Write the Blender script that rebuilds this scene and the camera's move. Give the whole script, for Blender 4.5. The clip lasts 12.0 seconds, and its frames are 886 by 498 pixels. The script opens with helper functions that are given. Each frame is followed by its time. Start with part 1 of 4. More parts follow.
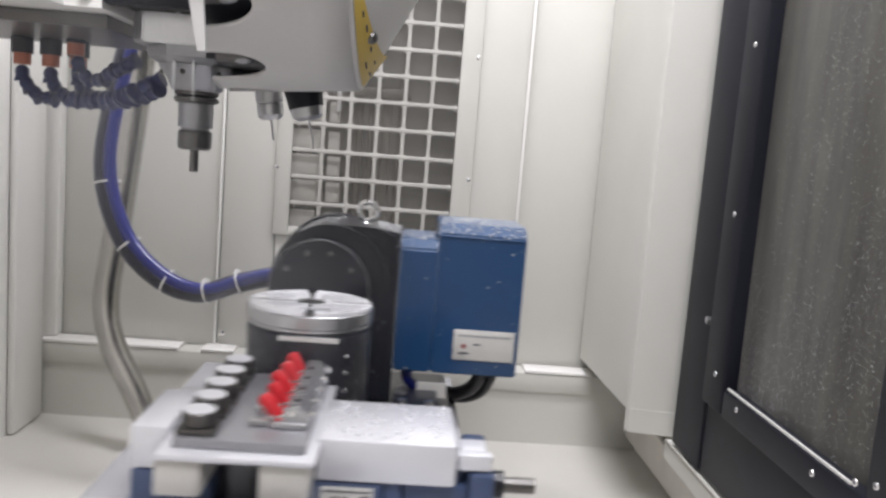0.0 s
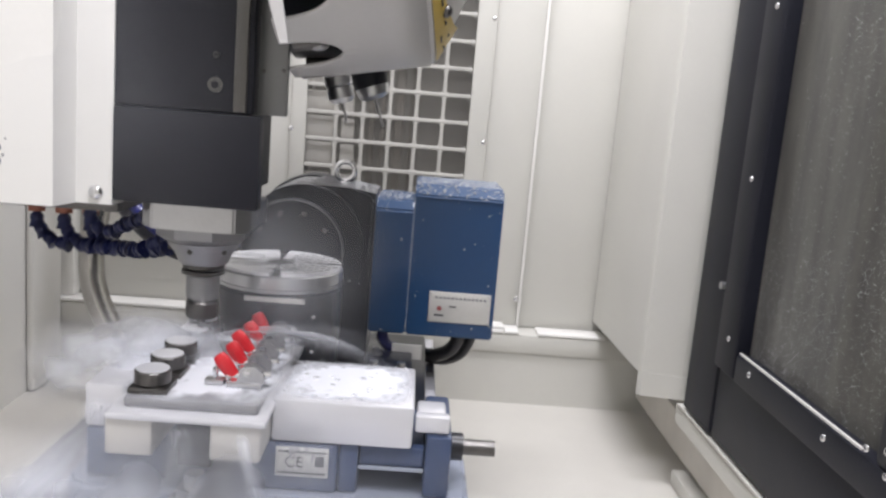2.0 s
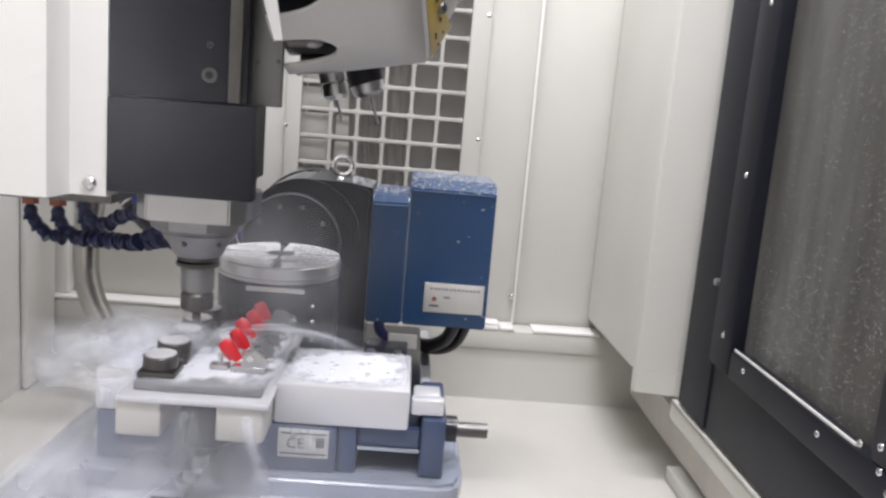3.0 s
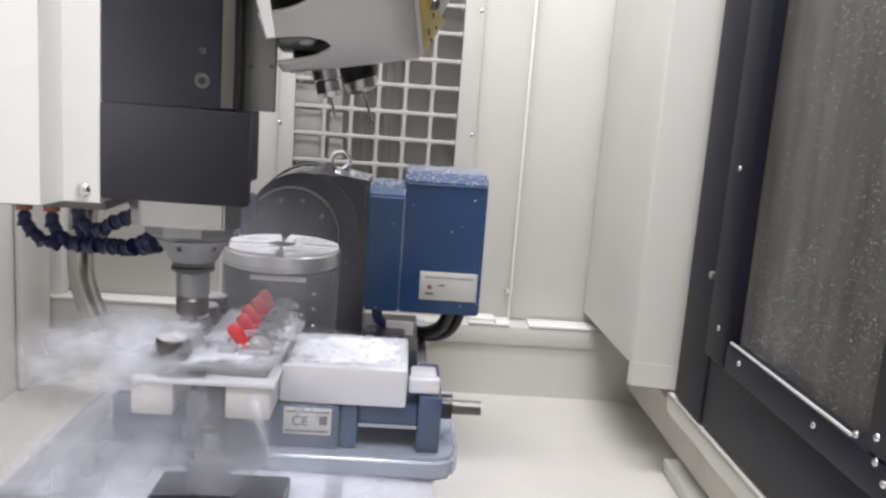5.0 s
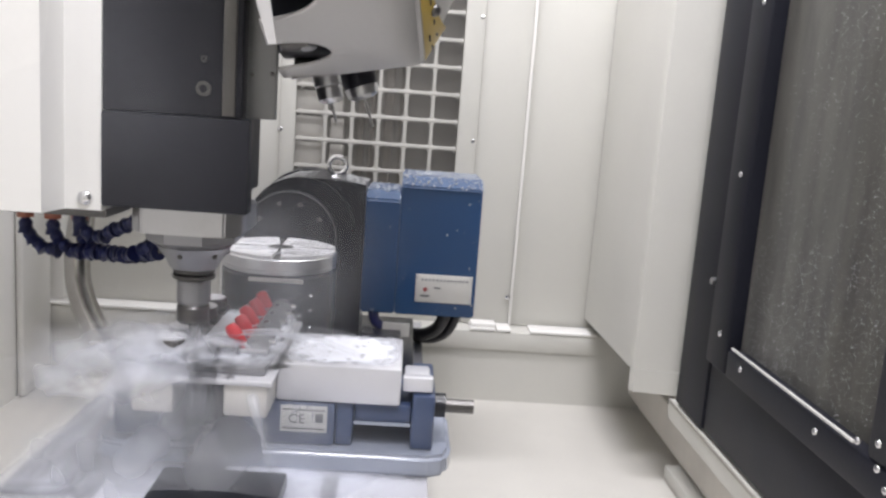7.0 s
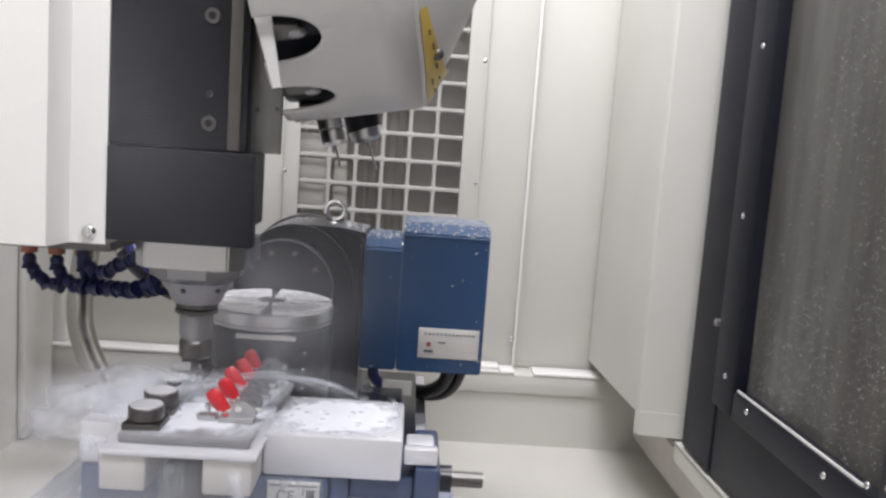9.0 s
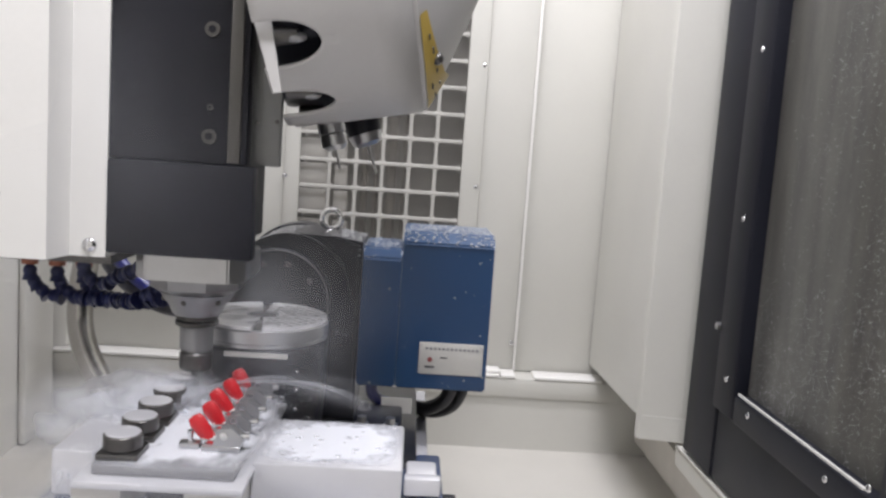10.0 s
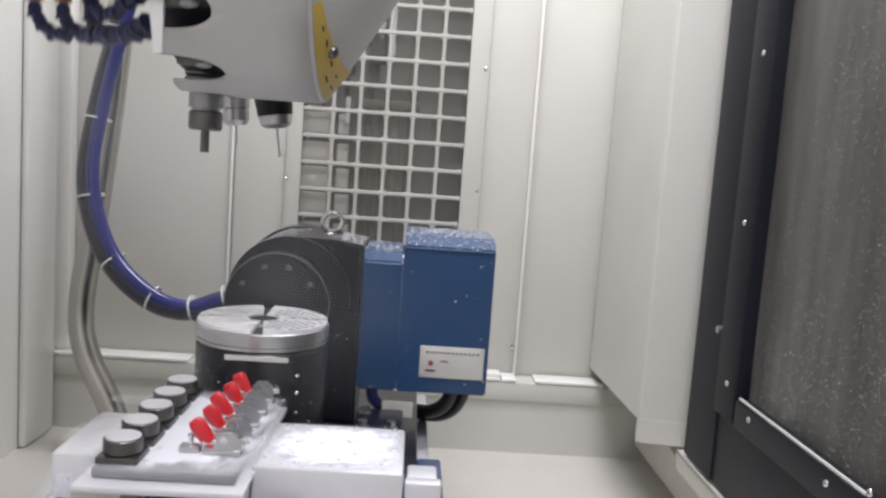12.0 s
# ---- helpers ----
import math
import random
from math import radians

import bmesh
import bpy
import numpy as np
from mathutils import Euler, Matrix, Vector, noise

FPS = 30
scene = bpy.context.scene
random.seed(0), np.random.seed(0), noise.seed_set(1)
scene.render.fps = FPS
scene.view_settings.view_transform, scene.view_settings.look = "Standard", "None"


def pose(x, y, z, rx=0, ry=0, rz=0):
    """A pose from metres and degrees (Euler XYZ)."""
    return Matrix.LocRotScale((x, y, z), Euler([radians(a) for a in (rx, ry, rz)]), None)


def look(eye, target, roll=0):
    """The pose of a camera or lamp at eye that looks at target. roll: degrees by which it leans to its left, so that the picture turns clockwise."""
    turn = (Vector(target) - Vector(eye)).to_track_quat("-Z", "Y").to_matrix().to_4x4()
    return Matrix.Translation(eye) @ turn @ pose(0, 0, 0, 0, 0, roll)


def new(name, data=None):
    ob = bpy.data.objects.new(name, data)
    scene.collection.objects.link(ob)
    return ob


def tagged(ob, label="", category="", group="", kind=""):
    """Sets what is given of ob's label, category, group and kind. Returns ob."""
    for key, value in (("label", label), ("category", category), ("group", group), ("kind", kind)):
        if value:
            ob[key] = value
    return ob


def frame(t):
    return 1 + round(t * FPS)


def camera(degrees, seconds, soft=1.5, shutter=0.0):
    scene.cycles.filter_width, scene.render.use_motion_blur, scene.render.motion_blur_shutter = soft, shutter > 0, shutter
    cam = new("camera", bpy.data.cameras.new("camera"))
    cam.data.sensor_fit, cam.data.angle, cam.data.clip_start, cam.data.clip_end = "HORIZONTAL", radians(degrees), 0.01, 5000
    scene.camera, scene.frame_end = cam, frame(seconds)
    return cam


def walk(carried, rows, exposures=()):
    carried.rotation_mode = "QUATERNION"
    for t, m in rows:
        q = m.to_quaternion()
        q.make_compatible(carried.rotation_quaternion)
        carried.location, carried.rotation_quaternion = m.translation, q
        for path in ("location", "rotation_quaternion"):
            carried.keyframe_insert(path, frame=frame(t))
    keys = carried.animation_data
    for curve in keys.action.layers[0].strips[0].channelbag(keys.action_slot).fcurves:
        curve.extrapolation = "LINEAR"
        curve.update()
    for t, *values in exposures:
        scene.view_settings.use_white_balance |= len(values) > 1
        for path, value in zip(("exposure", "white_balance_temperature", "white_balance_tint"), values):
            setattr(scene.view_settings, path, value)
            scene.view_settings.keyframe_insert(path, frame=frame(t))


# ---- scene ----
cam = camera(56.6, 12.0, 2.6, 0.4)
EYE = (0.0, 0.0, 1.5)
TURNS = (
    (0, -2.389, -7.142, -4.505),
    (0.5, -1.653, -8.050, -4.629),
    (1, -1.301, -8.834, -4.949),
    (1.5, -1.238, -9.525, -4.868),
    (2, -1.355, -9.811, -4.802),
    (2.5, -1.473, -9.821, -4.819),
    (3, -1.714, -9.992, -4.765),
    (5, -2.139, -10.236, -4.192),
    (5.5, -2.148, -10.195, -4.197),
    (6, -2.139, -10.136, -4.213),
    (6.5, -2.105, -9.955, -4.212),
    (7, -2.084, -9.825, -4.194),
    (7.5, -2.037, -9.342, -4.131),
    (9.5, -1.837, -6.664, -4.090),
    (10, -1.871, -6.667, -3.976),
    (10.5, -1.868, -6.784, -3.969),
    (11, -1.823, -6.470, -3.949),
    (11.5, -1.817, -6.437, -3.984),
    (12, -1.811, -6.433, -4.048),
)
walk(cam, [(t, pose(*EYE, 90 + p, r, y)) for t, y, p, r in TURNS],
     exposures=[(0, 0.16), (1, 0.20), (7.5, 0.22), (9.5, 0.06), (12, 0.02)])

# ---- light: two LED strips under the roof of the machine, dim workshop outside ----
world = bpy.data.worlds.new("workshop_light")
scene.world = world
world.use_nodes = True
world.node_tree.nodes["Background"].inputs[0].default_value = (0.9, 0.95, 1.0, 1)
world.node_tree.nodes["Background"].inputs[1].default_value = 0.35


def area_lamp(name, where, target, sx, sy, watts, colour):
    data = bpy.data.lights.new(name, "AREA")
    data.shape, data.size, data.size_y, data.energy, data.color = "RECTANGLE", sx, sy, watts, colour
    ob = new(name, data)
    ob.matrix_world = look(where, target)
    return ob


area_lamp("led_strip_light", (0.20, 0.15, 2.75), (-0.1, 1.0, 1.15), 0.9, 0.3, 23.5, (1.0, 0.985, 1.05))
area_lamp("led_strip_light", (0.06, 1.28, 2.92), (0.06, 1.27, 1.0), 0.9, 0.3, 25, (1.0, 0.985, 1.05))


# ---- materials ----
def shade(name, colour, rough=0.5, metal=0.0, grain=0.06, stain=0.1, bump=0.1, size=60.0, coat=0.0, spec=0.5):
    """A procedural surface: fine grain, broad stains and slight relief."""
    m = bpy.data.materials.new(name)
    m.use_nodes = True
    n, l = m.node_tree.nodes, m.node_tree.links
    b = n["Principled BSDF"]
    co = n.new("ShaderNodeTexCoord")
    fine, broad = n.new("ShaderNodeTexNoise"), n.new("ShaderNodeTexNoise")
    fine.inputs["Scale"].default_value, fine.inputs["Detail"].default_value = size * 4, 4
    broad.inputs["Scale"].default_value, broad.inputs["Detail"].default_value = size * 0.12, 6
    for t in (fine, broad):
        l.new(co.outputs["Object"], t.inputs["Vector"])
    add = n.new("ShaderNodeMath")
    add.operation = "MULTIPLY_ADD"
    add.inputs[1].default_value, add.inputs[2].default_value = grain * 2, 1 - grain - stain
    l.new(fine.outputs["Fac"], add.inputs[0])
    add2 = n.new("ShaderNodeMath")
    add2.operation = "MULTIPLY_ADD"
    add2.inputs[1].default_value = stain * 2
    l.new(broad.outputs["Fac"], add2.inputs[0])
    l.new(add.outputs[0], add2.inputs[2])
    mix = n.new("ShaderNodeVectorMath")
    mix.operation = "SCALE"
    mix.inputs[0].default_value = colour
    l.new(add2.outputs[0], mix.inputs["Scale"])
    l.new(mix.outputs[0], b.inputs["Base Color"])
    rr = n.new("ShaderNodeMath")
    rr.operation = "MULTIPLY_ADD"
    rr.inputs[1].default_value, rr.inputs[2].default_value = 0.3 * rough, 0.85 * rough
    l.new(broad.outputs["Fac"], rr.inputs[0])
    l.new(rr.outputs[0], b.inputs["Roughness"])
    b.inputs["Metallic"].default_value, b.inputs["Specular IOR Level"].default_value = metal, spec
    b.inputs["Coat Weight"].default_value, b.inputs["Coat Roughness"].default_value = coat, 0.12
    if bump:
        bp = n.new("ShaderNodeBump")
        bp.inputs["Strength"].default_value, bp.inputs["Distance"].default_value = bump, 0.002
        l.new(fine.outputs["Fac"], bp.inputs["Height"])
        l.new(bp.outputs[0], b.inputs["Normal"])
    return m


CREAM = shade("cream_enamel", (0.575, 0.567, 0.525), 0.42, 0, 0.02, 0.07, 0.05, 40)
CREAM_DIRTY = shade("wet_cream_floor", (0.60, 0.582, 0.54), 0.3, 0, 0.03, 0.1, 0.08, 50, 0.3)
# Duller cream holding both the grime and the deep shadow under post and sill.
STAINED_SHADED = shade("stained_shaded_cream", (0.56, 0.53, 0.48), 0.5, 0, 0.05, 0.3, 0.1, 60)
GRIME = shade("grey_brown_grime", (0.30, 0.285, 0.25), 0.5, 0, 0.1, 0.3, 0.1, 90)
WHITE = shade("white_enamel", (0.8, 0.79, 0.76), 0.4, 0, 0.02, 0.05, 0.04, 40)
TURRET = shade("grey_white_plastic", (0.52, 0.51, 0.50), 0.45, 0, 0.03, 0.08, 0.05, 40)
DOORBLACK = shade("navy_black_enamel", (0.009, 0.010, 0.017), 0.5, 0, 0.1, 0.3, 0.08, 60, 0, 0.25)
HEADBLACK = shade("black_painted_casting", (0.012, 0.0125, 0.018), 0.5, 0, 0.12, 0.3, 0.12, 80, 0, 0.3)
CASTBLACK = shade("wet_black_casting", (0.006, 0.0068, 0.012), 0.3, 0, 0.15, 0.3, 0.15, 90, 0.2, 0.35)
BLUE = shade("blue_sheet_paint", (0.0045, 0.046, 0.135), 0.33, 0, 0.06, 0.2, 0.06, 60, 0.3)
WETBLUE = shade("wet_grey_casting", (0.33, 0.36, 0.43), 0.25, 0, 0.1, 0.25, 0.15, 90, 0.5)
VISEBLUE = shade("grey_blue_casting", (0.05, 0.075, 0.15), 0.4, 0, 0.12, 0.25, 0.2, 90, 0.3)
STEEL = shade("ground_steel", (0.55, 0.55, 0.56), 0.32, 1.0, 0.08, 0.15, 0.08, 120)
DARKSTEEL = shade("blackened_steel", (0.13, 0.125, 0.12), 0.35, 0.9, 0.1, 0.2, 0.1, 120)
PLATESTEEL = shade("dull_grey_steel", (0.22, 0.22, 0.22), 0.5, 0.7, 0.08, 0.15, 0.08, 120)
GREYSTEEL = shade("grey_wet_steel", (0.3, 0.3, 0.31), 0.35, 0.7, 0.1, 0.2, 0.1, 120)
PIPESTEEL = shade("dull_wet_steel_pipe", (0.46, 0.445, 0.42), 0.24, 1.0, 0.06, 0.15, 0.05, 100)
CLAMPSTEEL = shade("zinc_plated_steel", (0.50, 0.50, 0.51), 0.22, 0.7, 0.08, 0.15, 0.05, 120, 0.3)
CHROME = shade("chrome", (0.75, 0.75, 0.76), 0.12, 1.0, 0.04, 0.08, 0.02, 100)
ALU = shade("wet_pale_metal", (0.72, 0.72, 0.75), 0.3, 0.25, 0.05, 0.12, 0.08, 100, 0.4)
PLATEGREY = shade("grey_ground_plate", (0.30, 0.30, 0.315), 0.35, 0.4, 0.06, 0.2, 0.08, 100, 0.3)
JAW = shade("cream_soft_jaw", (0.62, 0.60, 0.56), 0.4, 0.2, 0.05, 0.12, 0.08, 100)
RED = shade("red_vinyl", (0.62, 0.02, 0.03), 0.3, 0, 0.08, 0.15, 0.04, 90, 0.3)
RUBBER = shade("black_rubber", (0.02, 0.02, 0.024), 0.45, 0, 0.1, 0.2, 0.1, 90)
HOSEBLACK = shade("navy_black_sleeve", (0.012, 0.013, 0.026), 0.3, 0, 0.08, 0.2, 0.05, 90, 0.3)
HOSEBLUE = shade("blue_plastic", (0.008, 0.014, 0.16), 0.3, 0, 0.08, 0.15, 0.05, 90, 0.3)
NOZZLEBLUE = shade("dark_blue_plastic", (0.012, 0.018, 0.09), 0.35, 0, 0.08, 0.2, 0.05, 90)
ORANGE = shade("orange_plastic", (0.42, 0.13, 0.07), 0.4, 0, 0.08, 0.2, 0.05, 90)
YELLOW = shade("yellow_sticker", (0.56, 0.40, 0.09), 0.45, 0, 0.08, 0.25, 0.03, 60)
PLATE = shade("pale_name_plate", (0.62, 0.61, 0.58), 0.4, 0.2, 0.06, 0.15, 0.03, 90)
INK = shade("dark_print", (0.06, 0.06, 0.07), 0.5, 0, 0.05, 0.1, 0, 90)
PALEINK = shade("grey_print", (0.22, 0.22, 0.23), 0.5, 0, 0.05, 0.1, 0, 90)
REDINK = shade("red_print", (0.30, 0.08, 0.08), 0.5, 0, 0.05, 0.1, 0, 90)
# Grille bars: the frame's cream, darkened in colour because less light reaches them.
GRILLESHADE = shade("shaded_cream_bars", (0.40, 0.39, 0.36), 0.5, 0, 0.04, 0.12, 0.05, 50)
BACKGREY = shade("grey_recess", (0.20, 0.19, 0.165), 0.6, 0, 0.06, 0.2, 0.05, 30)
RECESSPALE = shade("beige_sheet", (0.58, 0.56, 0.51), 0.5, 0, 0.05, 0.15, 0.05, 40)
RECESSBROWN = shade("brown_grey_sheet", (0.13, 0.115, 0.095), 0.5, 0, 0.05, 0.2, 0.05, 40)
FACE = shade("polished_face_plate", (0.88, 0.88, 0.90), 0.3, 0.2, 0.06, 0.28, 0.05, 420)
TABLE = shade("wet_table_iron", (0.68, 0.68, 0.72), 0.25, 0.25, 0.06, 0.15, 0.1, 100, 0.4)


def clear(name, colour, alpha, rough, ior=1.33, spec=0.5):
    m = bpy.data.materials.new(name)
    m.use_nodes = True
    b = m.node_tree.nodes["Principled BSDF"]
    b.inputs["Base Color"].default_value = (*colour, 1)
    b.inputs["Alpha"].default_value, b.inputs["Roughness"].default_value, b.inputs["IOR"].default_value = alpha, rough, ior
    return m


def smeared(name, low, high, alpha):
    """A see-through pane with dried streaks that run down it."""
    m = bpy.data.materials.new(name)
    m.use_nodes = True
    n, l = m.node_tree.nodes, m.node_tree.links
    b = n["Principled BSDF"]
    co, mp, t, t2, mx = (n.new("ShaderNode" + k) for k in ("TexCoord", "Mapping", "TexNoise", "TexNoise", "MixRGB"))
    mp.inputs["Scale"].default_value = (30, 30, 5)
    l.new(co.outputs["Object"], mp.inputs[0])
    l.new(mp.outputs[0], t.inputs["Vector"])
    t.inputs["Scale"].default_value, t.inputs["Detail"].default_value = 1.0, 6
    l.new(co.outputs["Object"], t2.inputs["Vector"])
    t2.inputs["Scale"].default_value, t2.inputs["Detail"].default_value = 260, 3
    mx.inputs[1].default_value, mx.inputs[2].default_value = (*low, 1), (*high, 1)
    q = n.new("ShaderNodeMath")
    q.operation = "MULTIPLY_ADD"
    q.inputs[1].default_value = 0.25
    l.new(t2.outputs["Fac"], q.inputs[0])
    l.new(t.outputs["Fac"], q.inputs[2])
    r = n.new("ShaderNodeMapRange")
    r.inputs[1].default_value, r.inputs[2].default_value = 0.45, 0.8
    l.new(q.outputs[0], r.inputs[0])
    l.new(r.outputs[0], mx.inputs[0])
    l.new(mx.outputs[0], b.inputs["Base Color"])
    b.inputs["Roughness"].default_value, b.inputs["Alpha"].default_value = 0.3, alpha
    return m


PANE = smeared("smeared_polycarbonate", (0.062, 0.060, 0.055), (0.112, 0.108, 0.096), 0.8)
PANEDROP = clear("window_drop", (0.75, 0.76, 0.76), 0.6, 0.08)
JETWATER = clear("jet_water", (0.86, 0.87, 0.88), 0.6, 0.25)
def veil(name, along, across, density, cloud=False, white=0.55, through_it=0.55):
    """A torn sheet of spray: streaks along the flow, thinning towards its ends and edges; or a soft cloud, thinning all round."""
    m = bpy.data.materials.new(name)
    m.use_nodes = True
    n, l = m.node_tree.nodes, m.node_tree.links
    b = n["Principled BSDF"]
    n.remove(b)
    dif, tra, both, gap, out = (n.new("ShaderNode" + k) for k in ("BsdfDiffuse", "BsdfTranslucent", "AddShader", "BsdfTransparent", "MixShader"))
    dif.inputs[0].default_value = (white * 0.98, white, white * 1.06, 1)
    tra.inputs[0].default_value = (through_it * 0.98, through_it, through_it * 1.06, 1)
    l.new(dif.outputs[0], both.inputs[0])
    l.new(tra.outputs[0], both.inputs[1])
    l.new(gap.outputs[0], out.inputs[1])
    l.new(both.outputs[0], out.inputs[2])
    l.new(out.outputs[0], n["Material Output"].inputs[0])
    uv = n.new("ShaderNodeTexCoord")
    sp = n.new("ShaderNodeSeparateXYZ")
    l.new(uv.outputs["UV"], sp.inputs[0])

    def calc(op, a, c=None):
        q = n.new("ShaderNodeMath")
        q.operation = op
        for i, v in enumerate((a, c)):
            if v is None:
                continue
            if isinstance(v, (int, float)):
                q.inputs[i].default_value = v
            else:
                l.new(v, q.inputs[i])
        return q.outputs[0]

    mp = n.new("ShaderNodeMapping")
    mp.inputs["Scale"].default_value = (along, across, 1)
    l.new(uv.outputs["UV"], mp.inputs[0])
    t = n.new("ShaderNodeTexNoise")
    t.inputs["Scale"].default_value, t.inputs["Detail"].default_value = 1.0, 2 if cloud else 5
    l.new(mp.outputs[0], t.inputs["Vector"])
    u, v = sp.outputs[0], sp.outputs[1]
    streak = calc("MULTIPLY", calc("SUBTRACT", t.outputs["Fac"], 0.24), 2.6)
    ends = calc("MULTIPLY", calc("POWER", calc("SUBTRACT", 1.0, u), 1.1), calc("MINIMUM", calc("MULTIPLY", u, 12.0), 1.0))
    edge = calc("MULTIPLY", calc("MULTIPLY", v, calc("SUBTRACT", 1.0, v)), 4.0)
    if cloud:
        streak = calc("ADD", calc("MULTIPLY", t.outputs["Fac"], 1.7), -0.35)
        ends = calc("POWER", calc("MULTIPLY", calc("MULTIPLY", u, calc("SUBTRACT", 1.0, u)), 4.0), 1.5)
        edge = calc("POWER", edge, 1.5)
    a = calc("MULTIPLY", calc("MULTIPLY", streak, ends), calc("MULTIPLY", edge, density))
    cl = n.new("ShaderNodeClamp")
    l.new(a, cl.inputs[0])
    l.new(cl.outputs[0], out.inputs[0])
    return m


FAN = veil("spray_fan", 2.5, 7.5, 0.8)
CURTAIN = veil("water_curtain", 0.9, 4.5, 0.38)
RUNLET = veil("water_runlet", 1.4, 2.5, 0.7)
FOG = veil("spray_mist", 1.8, 2.2, 1.0)
CONESPRAY = veil("spray_cone", 1.8, 5.0, 2.2)
CLOUD = veil("spray_cloud", 2.2, 3.6, 1.0, True)
THINCLOUD = veil("thin_spray_cloud", 2.0, 3.5, 0.6, True)
NOSEHAZE = veil("nose_haze", 1.6, 2.0, 0.27, True)
# Thin mist that also lifts the dark areas as a smudged lens does.
HAZE = veil("mist_and_lens_haze", 1.5, 1.8, 0.10, True)
FOAMFILM = veil("foam_skin", 6.0, 6.0, 6.0, True, 0.80, 0.1)
SPRAY = clear("coolant_spray_white", (0.85, 0.86, 0.88), 1.0, 0.3)
FILMWATER = clear("coolant_film", (0.8, 0.81, 0.84), 0.35, 0.12)
DROP = clear("water_drop", (0.72, 0.75, 0.78), 0.42, 0.05)
MESHGREY = clear("grey_smoked_pane", (0.26, 0.25, 0.23), 0.16, 0.3, 1.5)


# ---- mesh helpers ----
def box(bm, x0, x1, y0, y1, z0, z1, bevel=0.0, seg=2):
    made = bmesh.ops.create_cube(bm, size=1.0)["verts"]
    for v in made:
        v.co = Vector(((x0 + x1) / 2 + v.co.x * (x1 - x0), (y0 + y1) / 2 + v.co.y * (y1 - y0), (z0 + z1) / 2 + v.co.z * (z1 - z0)))
    if bevel:
        edges = list({e for v in made for e in v.link_edges})
        bmesh.ops.bevel(bm, geom=edges, offset=bevel, segments=seg, affect="EDGES", profile=0.5)
    return bm


def rod(bm, a, b, r0, r1=None, seg=24, cap=True):
    a, b = Vector(a), Vector(b)
    d = b - a
    m = Matrix.Translation((a + b) / 2) @ d.to_track_quat("Z", "Y").to_matrix().to_4x4()
    bmesh.ops.create_cone(bm, cap_ends=cap, segments=seg, radius1=r0, radius2=r0 if r1 is None else r1, depth=d.length, matrix=m)
    return bm


def ball(bm, c, r, sx=1, sy=1, sz=1, seg=12):
    bmesh.ops.create_uvsphere(bm, u_segments=seg, v_segments=max(6, seg // 2), radius=r,
                              matrix=Matrix.Translation(c) @ Matrix.Diagonal((sx, sy, sz, 1)))
    return bm


def turned(bm, profile, centre, seg=48):
    """A solid of revolution about the upright line through centre; profile: (radius, height) from the bottom up."""
    rings = []
    for r, h in profile:
        rings.append([bm.verts.new((centre[0] + r * math.cos(2 * math.pi * k / seg), centre[1] + r * math.sin(2 * math.pi * k / seg), centre[2] + h)) for k in range(seg)])
    for a, b in zip(rings, rings[1:]):
        for k in range(seg):
            bm.faces.new((a[k], a[(k + 1) % seg], b[(k + 1) % seg], b[k]))
    bm.faces.new(list(reversed(rings[0])))
    bm.faces.new(rings[-1])
    return bm


def prism(bm, outline, axis, a, b):
    """Extrudes an outline (pairs in the two other axes, in order) along axis from a to b."""
    def at(p, v):
        return {"x": (v, p[0], p[1]), "y": (p[0], v, p[1]), "z": (p[0], p[1], v)}[axis]
    lo, hi = [bm.verts.new(at(p, a)) for p in outline], [bm.verts.new(at(p, b)) for p in outline]
    k = len(outline)
    for i in range(k):
        bm.faces.new((lo[i], lo[(i + 1) % k], hi[(i + 1) % k], hi[i]))
    bm.faces.new(list(reversed(lo)))
    bm.faces.new(hi)
    return bm


def finish(bm, name, material, smooth=True):
    bmesh.ops.recalc_face_normals(bm, faces=bm.faces)
    me = bpy.data.meshes.new(name)
    bm.to_mesh(me)
    bm.free()
    me.materials.append(material)
    if smooth:
        for p in me.polygons:
            p.use_smooth = True
        me.set_sharp_from_angle(angle=radians(32))
    return me


def thing(name, bm, material, label, category="", kind="", group=""):
    return tagged(new(name, finish(bm, name, material)), label, category, group, kind)


def holder(name, label, category, group="", kind=""):
    return tagged(new(name), label, category, group, kind)


def part(name, bm, material, parent, label=""):
    ob = new(name, finish(bm, name, material))
    ob.parent = parent
    if label:
        tagged(ob, label)
    return ob


def B(*a, **k):
    return box(bmesh.new(), *a, **k)


def tube(name, points, r, material, parent=None, label="", seg=8):
    """A smooth round hose or pipe through the points."""
    cu = bpy.data.curves.new(name, "CURVE")
    cu.dimensions, cu.bevel_depth, cu.bevel_resolution, cu.resolution_u, cu.use_fill_caps = "3D", r, 4, seg, True
    s = cu.splines.new("BEZIER")
    s.bezier_points.add(len(points) - 1)
    for p, q in zip(s.bezier_points, points):
        p.co, p.handle_left_type, p.handle_right_type = q, "AUTO", "AUTO"
    tmp = bpy.data.objects.new(name, cu)
    me = bpy.data.meshes.new_from_object(tmp)
    bpy.data.objects.remove(tmp)
    me.materials.clear()
    me.materials.append(material)
    for p in me.polygons:
        p.use_smooth = True
    ob = new(name, me)
    ob.parent = parent
    if label:
        tagged(ob, label)
    return ob


